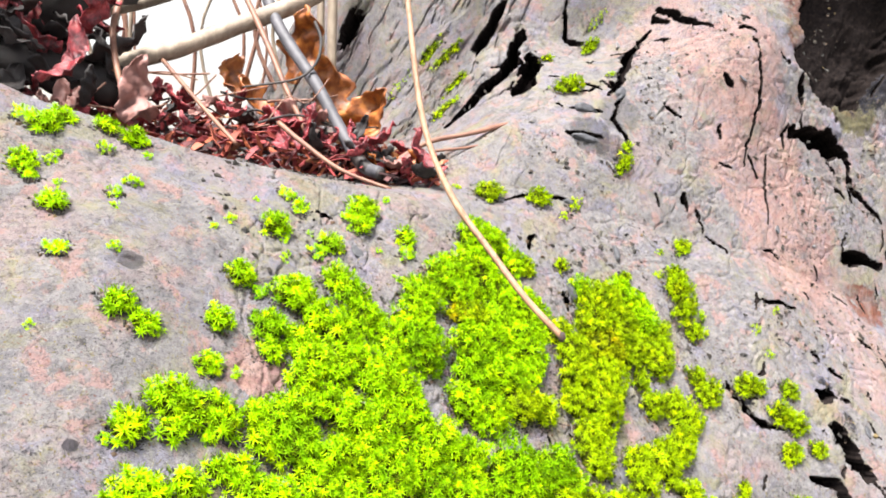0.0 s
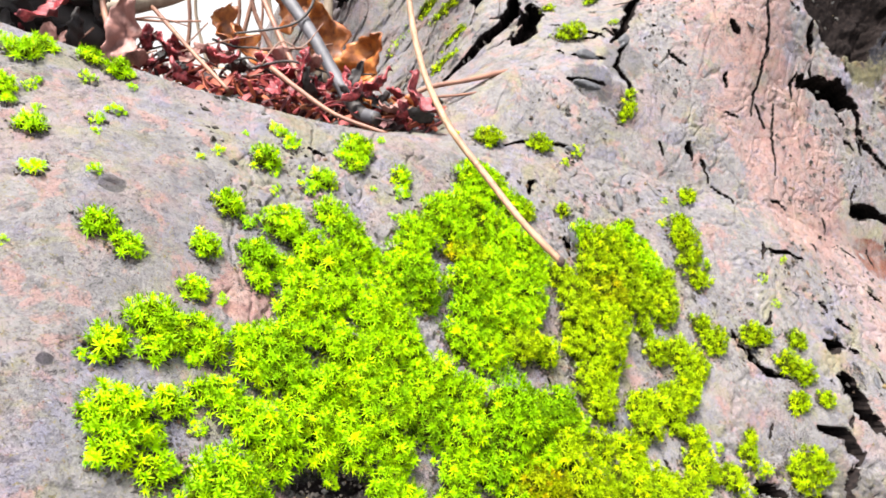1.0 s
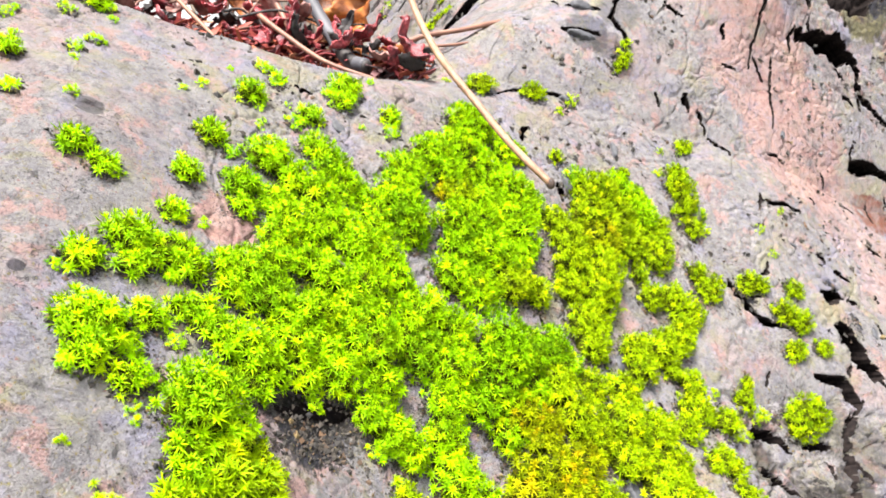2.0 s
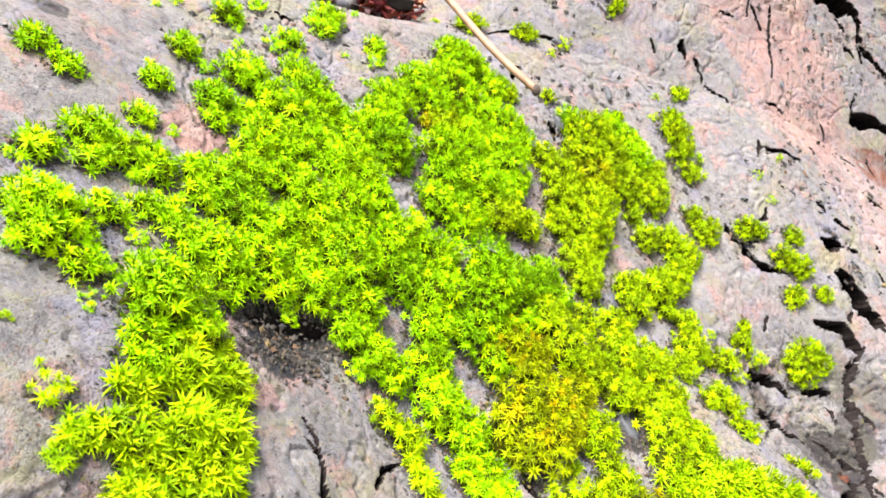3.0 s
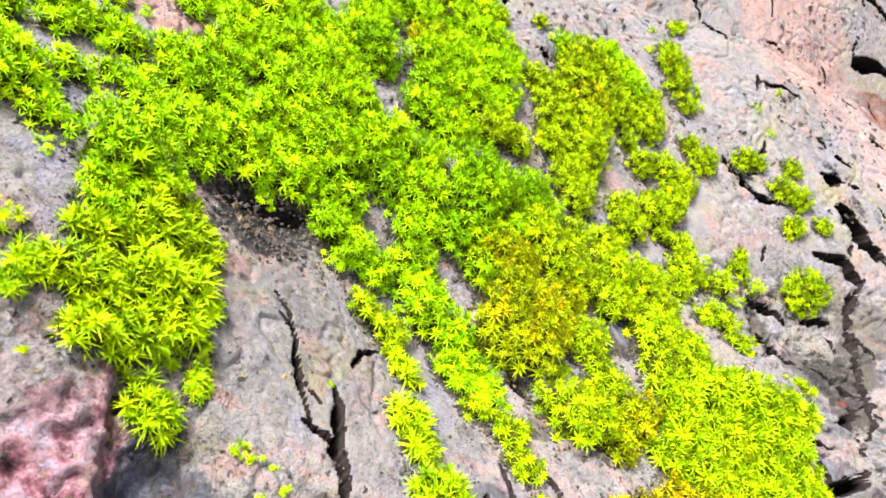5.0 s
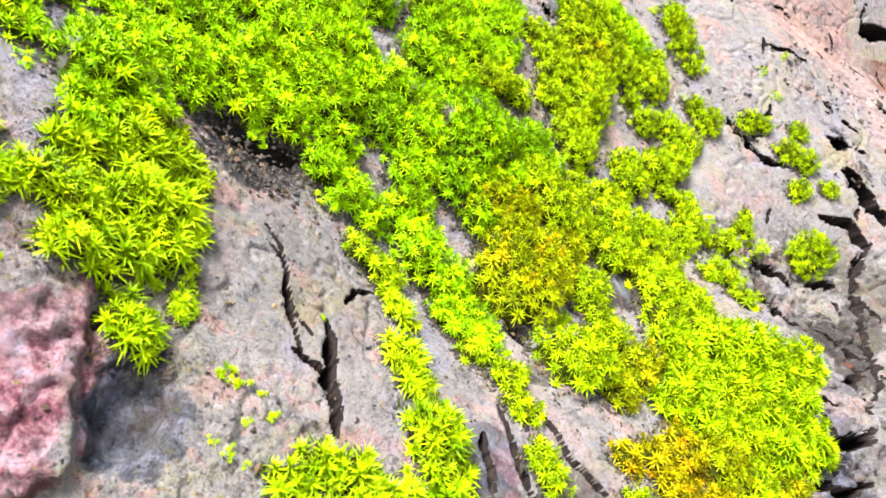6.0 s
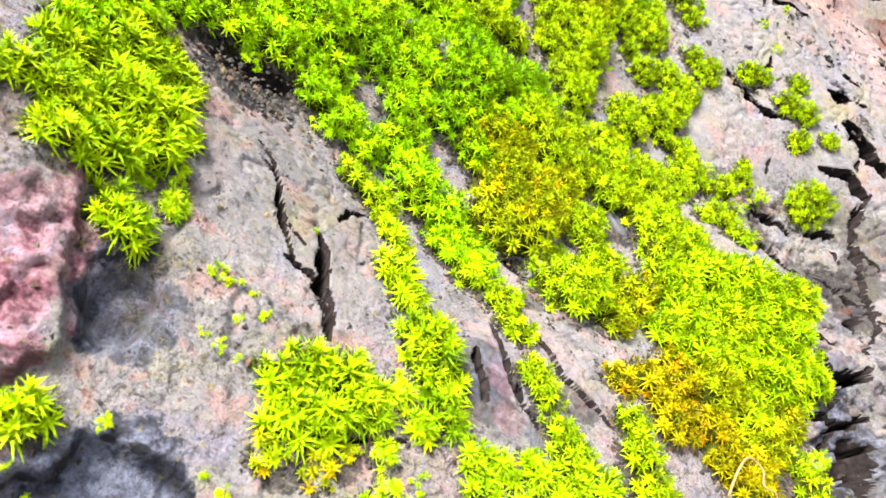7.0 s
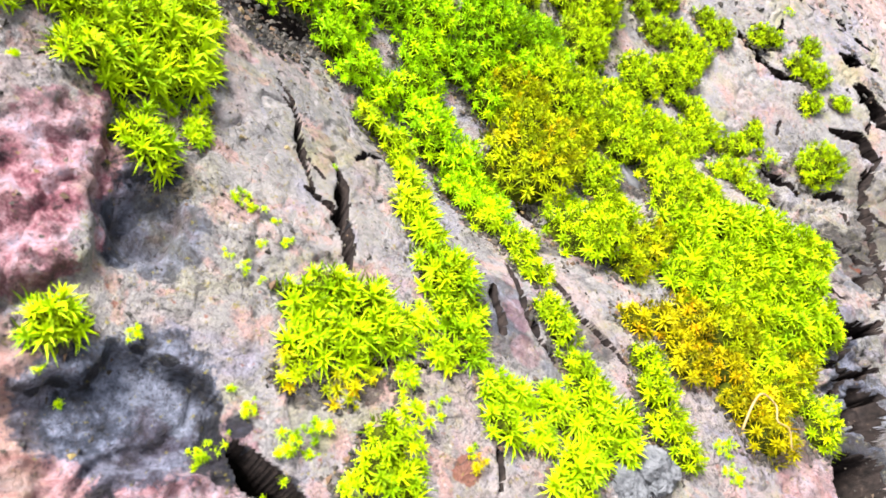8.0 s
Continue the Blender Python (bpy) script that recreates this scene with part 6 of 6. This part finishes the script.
rod("tan_twig", TAN_TWIG, 2.4, [(-60, 268, 400), (-82, 260, 383), (-100, 252, 373), (-113, 246, 369), (-131, 240, 364)], "pale tan dead twig behind the leaves", "twig")
rod("dry_twig", TAN_TWIG, 2.0, [(-38, 262, 440), (-39, 259, 402), (-39, 252, 373), (-40, 245, 330)], "pale dry upright twig beside the trunk", "twig")
rod("dry_twig", TAN_TWIG, 1.6, [(-45, 270, 440), (-44, 265, 403), (-44, 257, 374), (-44, 250, 330)], "thin pale dry upright twig beside the trunk", "twig")
rod("curled_tendril", DARK_TWIG, 0.5, [(-35, 194, 362), (-33, 191, 357), (-34, 187, 351), (-39, 184, 347), (-52, 181, 345)], "thin dark curled stalk over the twigs", "stalk", 0.5)
rod("leaf_stalk", RED_TWIG, 0.9, [(-62, 211, 380), (-57, 205, 371), (-49, 196, 357), (-41, 185, 343), (-33, 174, 331)], "thin reddish tan leaf stalk", "stalk")
rod("leaf_stalk", TAN_TWIG, 0.7, [(-60, 212, 375), (-53, 205, 362), (-46, 194, 351), (-40, 184, 336)], "thin tan leaf stalk", "stalk")
rod("leaf_stalk", RED_TWIG, 0.6, [(-13, 168, 327), (-4, 174, 332), (7, 178, 334), (17, 183, 336), (25, 185, 336), (33, 186, 334), (44, 188, 333)], "long red-brown leaf stalk lying against the bark", "stalk", 1.3)
rod("leaf_stalk", RED_TWIG, 0.4, [(-2, 173, 330), (9, 177, 331), (24, 184, 334)], "thin red-brown leaf stalk on the bark", "stalk")
rod("leaf_stalk", RED_TWIG, 0.8, [(-82, 183, 366), (-81, 175, 358), (-76, 165, 347), (-69, 156, 339)], "dark red leaf stalk among dead leaves", "stalk")
rod("leaf_stalk", RED_TWIG, 0.6, [(-75, 188, 352), (-60, 174, 340), (-50, 166, 332)], "red-brown leaf stalk among dead leaves", "stalk")
rod("leaf_stalk", RED_TWIG, 0.7, [(-40, 168, 337), (-34, 164, 333), (-24, 159, 327), (-12, 156, 323)], "pale brown leaf stalk lying along the root", "stalk", 0.6)


# near-black branches added to stand for the fork's dark shade
rod("dead_branch", DARK_TWIG, 13, [(-175, 190, 348), (-128, 186, 355), (-102, 195, 370), (-88, 214, 396), (-80, 235, 430)], "added near-black branch stump, painted shade behind the root", "branch", 0.85, 0.5)
rod("dead_branch", DARK_TWIG, 15, [(-190, 214, 378), (-150, 212, 384), (-118, 216, 392), (-98, 228, 408), (-92, 246, 440)], "added near-black branch, painted shade of the fork", "branch", 0.8, 0.6)
rod("dead_branch", DARK_TWIG, 9, [(-150, 178, 352), (-120, 176, 351), (-98, 178, 349), (-84, 182, 344)], "added near-black branch lying behind the root, painted shade", "branch", 0.6, 0.6)
rod("root_fibre", PALE_FIBRE, 0.13, [(36.8, 55.6, 245.4), (38.2, 57.2, 247.4), (39.8, 58.8, 247.6), (41.3, 58.6, 246.3), (41.0, 57.2, 245.4), (42.2, 57.0, 244.6), (42.4, 56.2, 242.8)], "pale tan root fibre curled over ochre moss", "root fibre", 0.6)
r5 = random.Random(31)
for k in range(20):
    x = r5.uniform(-150, -50)
    rod("dry_twig", TAN_TWIG if k % 2 else RED_TWIG, r5.uniform(0.5, 1.0), [(x, 290, 335), (x + r5.uniform(-12, 12), 294, 370), (x + r5.uniform(-30, 30), 300, 420)], "thin dry stalk standing behind the root", "twig")
for k in range(14):
    f = r5.random()
    x, y, z = -105 + 90 * f, 168 + r5.uniform(0, 22), 344 - 12 * f + r5.uniform(0, 10)
    a, d = r5.uniform(-0.9, 0.9), r5.uniform(7, 18)
    rod("dry_stalk", (RED_TWIG, DARK_TWIG, RED_TWIG)[k % 3], r5.uniform(0.2, 0.5), [(x - d * math.cos(a), y - 4, z - d * math.sin(a) * 0.6), (x - 0.4 * d * math.cos(a), y, z + r5.uniform(-1, 3)), (x + 0.3 * d * math.cos(a), y, z + r5.uniform(-2, 2)), (x + d * math.cos(a), y + 4, z + d * math.sin(a) * 0.6)], "thin dry stalk among the dead leaves", "stalk", 0.6)


def dead_leaf(place, size, mat, curl, turn, label, slim=0.26):
    """A dry leaf or piece of one: folded along its midrib, crumpled, with torn edges."""
    verts, faces = [], []
    nx, ny = 11, 17
    seed = sum(place) * 0.37 % 50
    fold = 0.35 + 0.5 * noise.noise(Vector((seed, 3, 1)))
    for j in range(ny):
        f = j / (ny - 1)
        half = size * slim * (math.sin(math.pi * min(1, 0.06 + f * 0.92)) ** 0.7 + 0.03)
        for i in range(nx):
            g = i / (nx - 1) * 2 - 1
            torn = 1 + 0.45 * noise.noise(Vector((f * 7 + seed, 2.5 if g > 0 else -2.5, seed))) * abs(g)
            x, y = g * half * torn, (f - 0.5) * size * (1 - 0.12 * g * g)
            z = fold * abs(x) * 1.3 + curl * size * ((f - 0.5) ** 2 * 1.2 - 0.1)
            for step, amount in ((4, 0.13), (9, 0.06)):
                z += amount * size * (abs(noise.noise(Vector((x / size * step + seed, y / size * step, seed)))) * 2 - 0.5)
            x += 0.10 * size * noise.noise(Vector((f * 3, seed, 4)))
            verts.append(Vector((x, y, z)) / 1000)
    for j in range(ny - 1):
        for i in range(nx - 1):
            a = j * nx + i
            faces.append((a, a + 1, a + nx + 1, a + nx))
    ob = tagged(new("dead_leaf", mesh_from("dead_leaf", verts, faces, mat)), label, "dead leaf", "dead leaves in the fork")
    m = ob.modifiers.new("thickness", 'SOLIDIFY')
    m.thickness = 0.00025
    ob.matrix_world = Matrix.LocRotScale(Vector(place) / 1000, Euler([radians(a) for a in turn]), None)


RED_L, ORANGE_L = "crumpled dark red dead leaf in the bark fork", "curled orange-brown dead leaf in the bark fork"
PALE_L, DARK_L = "pale pinkish brown dry leaf hanging in the fork", "near-black dead leaf with the shade of the fork in its colour"
r4 = random.Random(21)
# a drift of crumpled leaves along the fork, reddest in the middle
for k in range(58):
    f = k / 57
    x = -98 + 96 * f + r4.uniform(-4, 4)
    y = 156 + 12 * math.sin(3.1 * f) + r4.uniform(0, 24) * (1.1 - 0.5 * f)
    z = 338 - 12.5 * f + (y - 160) * 0.16 + r4.uniform(0, 5)
    kind_ = r4.random()
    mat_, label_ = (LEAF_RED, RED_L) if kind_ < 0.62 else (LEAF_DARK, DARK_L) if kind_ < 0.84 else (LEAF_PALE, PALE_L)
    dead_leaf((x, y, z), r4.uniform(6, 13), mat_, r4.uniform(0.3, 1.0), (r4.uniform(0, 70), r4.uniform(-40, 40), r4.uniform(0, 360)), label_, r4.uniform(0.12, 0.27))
for place, size, turn in (((-16, 171, 327), 11, (35, -15, 100)), ((-10, 169, 327), 10, (20, 20, 60)), ((-6, 173, 328), 9, (20, 10, 150)), ((-20, 180, 338), 19, (80, 40, -35)), ((-31, 194, 343), 20, (80, -15, 20)), ((-40, 205, 356), 22, (85, 10, -15)), ((-60, 200, 347), 16, (60, 35, 50)), ((-52, 192, 342), 14, (60, -25, 80))):
    dead_leaf(place, size, LEAF_ORANGE, 0.8, turn, ORANGE_L)
dead_leaf((-69, 157, 345), 16, LEAF_PALE, 0.5, (80, 20, 10), PALE_L, 0.2)
# mostly near-black leaves, added to fill the shaded corner of the fork
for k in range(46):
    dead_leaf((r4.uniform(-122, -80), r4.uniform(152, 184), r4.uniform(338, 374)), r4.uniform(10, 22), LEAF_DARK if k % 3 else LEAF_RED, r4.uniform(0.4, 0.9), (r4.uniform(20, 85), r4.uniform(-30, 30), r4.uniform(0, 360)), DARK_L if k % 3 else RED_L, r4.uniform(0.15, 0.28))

# shredded litter under the leaves
r7 = random.Random(8)
lv, lf = [], []
for k in range(900):
    f = r7.random()
    x, y = -104 + 100 * f + r7.gauss(0, 3), 160 + 11 * math.sin(3.1 * f) + r7.uniform(-1, 30) * (1.15 - 0.6 * f)
    z = 333 - 10.5 * f + (y - 160) * 0.17 + r7.uniform(-3, 3)
    d = Vector((r7.gauss(0, 1), r7.gauss(0, 1), r7.gauss(0, 0.5))).normalized()
    s = d.cross(Vector((r7.gauss(0, 1), r7.gauss(0, 1), 1))).normalized()
    c, ln, wd, up_ = Vector((x, y, z)), r7.uniform(1.5, 5), r7.uniform(0.3, 1.2), d.cross(s)
    n0 = len(lv)
    for q in (-1, 0, 1):
        for e in (-1, 1):
            for h in (0, 0.2):
                lv.append((c + d * (ln * q) + s * (wd * e * (1 - 0.5 * abs(q))) + up_ * (h + 0.8 * q * q)) / 1000)
    for q in (0, 4):
        a = n0 + q
        lf += [(a, a + 2, a + 6, a + 4), (a + 1, a + 5, a + 7, a + 3), (a, a + 4, a + 5, a + 1), (a + 2, a + 3, a + 7, a + 6)]
    lf += [(n0, n0 + 1, n0 + 3, n0 + 2), (n0 + 8, n0 + 10, n0 + 11, n0 + 9)]
tagged(new("leaf_litter", mesh_from("leaf_litter", lv, lf, LITTER, False)), "dark red-brown shredded leaf litter in the fork", "leaf litter", kind="stuff")


# ---- loose bark flakes ----
def flake(u, v, length, width, thick, turn, tilt, mat, label="", seed=1):
    """A torn chip of bark: an uneven slab with a worn rim."""
    r2 = random.Random(seed)
    fv, ff = [], []
    sides = 16
    for height, scale in ((-0.6, 1.0), (0.35, 1.0), (0.8, 0.9), (1.0, 0.6)):
        for k in range(sides):
            a = 2 * math.pi * k / sides
            q = scale * (0.85 + 0.5 * noise.noise(Vector((math.cos(a) * 1.8 + seed * 3.1, math.sin(a) * 1.8, seed))))
            bump_ = 0.35 * noise.noise(Vector((math.cos(a) * scale * 2 + seed, math.sin(a) * scale * 2, 5)))
            fv.append(Vector((math.cos(a) * length / 2 * q, math.sin(a) * width / 2 * q, thick * (height + bump_))) / 1000)
    fv.append(Vector((0, 0, thick)) / 1000)
    for i in range(3):
        for k in range(sides):
            a, c = i * sides + k, i * sides + (k + 1) % sides
            ff.append((a, c, c + sides, a + sides))
    for k in range(sides):
        ff.append((3 * sides + k, 3 * sides + (k + 1) % sides, 4 * sides))
    ob = part("bark_flake", mesh_from("bark_flake", fv, ff, mat), tree_trunk, label)
    w = float(surface(np.array([u]), np.array([v]), False)[0])
    basis = Matrix((ACROSS, UP, OUT)).transposed().to_4x4()
    ob.matrix_world = Matrix.Translation(at(u, v, w)) @ basis @ Euler((radians(tilt), 0, radians(turn))).to_matrix().to_4x4()


flake(21, 42.5, 6.5, 1.8, 1.0, 110, 12, FLAKE_DARK, "dark loose bark flake", 3)
flake(27, -23, 5.5, 3.2, 0.8, 125, 8, FLAKE_DARK, "blue-grey bark flake", 4)
flake(27, 88, 9, 2.2, 1.0, 5, 10, FLAKE_DARK, "dark loose bark flake", 5)
flake(27, 99, 8, 3.2, 1.0, 10, 14, FLAKE_DARK, "dark loose bark flake", 6)
flake(37, 106, 7, 3, 1.0, 60, 14, FLAKE_DARK, "dark loose bark flake", 7)
flake(36, 58, 5, 1.6, 0.8, 100, 8, FLAKE_DARK, "", 8)
flake(24, 70, 4, 2, 0.8, 0, 8, FLAKE_DARK, "", 9)
flake(29, 10, 5, 2.4, 0.8, 40, 10, FLAKE_DARK, "dark bark flake among moss", 16)
flake(31, 3, 4, 2.2, 0.8, 100, 10, FLAKE_DARK, "dark bark flake among moss", 17)


def knob(u, v, across, tall, seed):
    """A rough knuckle of bark standing out of the root."""
    bm = bmesh.new()
    bmesh.ops.create_icosphere(bm, subdivisions=5, radius=1)
    for p in bm.verts:
        d = p.co.normalized()
        q = 1 + 0.30 * noise.noise(d * 1.7 + Vector((seed, 0, 0))) - 0.28 * abs(noise.noise(d * 3.1 + Vector((0, seed, 0)))) + 0.12 * noise.noise(d * 8 + Vector((0, 0, seed))) - 0.10 * abs(noise.noise(d * 15))
        p.co = Vector((d.x * across * q, d.y * across * 0.85 * q, d.z * tall * q)) / 1000
    me_ = bpy.data.meshes.new("bark_knob")
    bm.to_mesh(me_)
    bm.free()
    me_.materials.append(FLAKE_SLATE)
    me_.shade_smooth()
    ob = part("bark_knob", me_, tree_trunk, "rough blue-grey bark knob")
    w = float(surface(np.array([u]), np.array([v]), False)[0])
    ob.matrix_world = Matrix.Translation(at(u, v, w - 0.2)) @ Matrix((ACROSS, UP, OUT)).transposed().to_4x4()


knob(15.5, -69, 3.0, 1.8, 4)
knob(12.5, -71, 2.6, 1.3, 9)
r3 = random.Random(9)
for k in range(60):
    fu, fv = r3.uniform(-80, 130), r3.uniform(20, 140)
    if fu < 5 and fv > 45 or fu > 84 and fv > 112:
        continue
    flake(fu, fv, r3.uniform(2, 6), r3.uniform(1, 2.6), r3.uniform(0.15, 0.45), r3.uniform(0, 180), r3.uniform(2, 8), FLAKE_DARK if k % 3 == 0 else BARK, "", 20 + k)
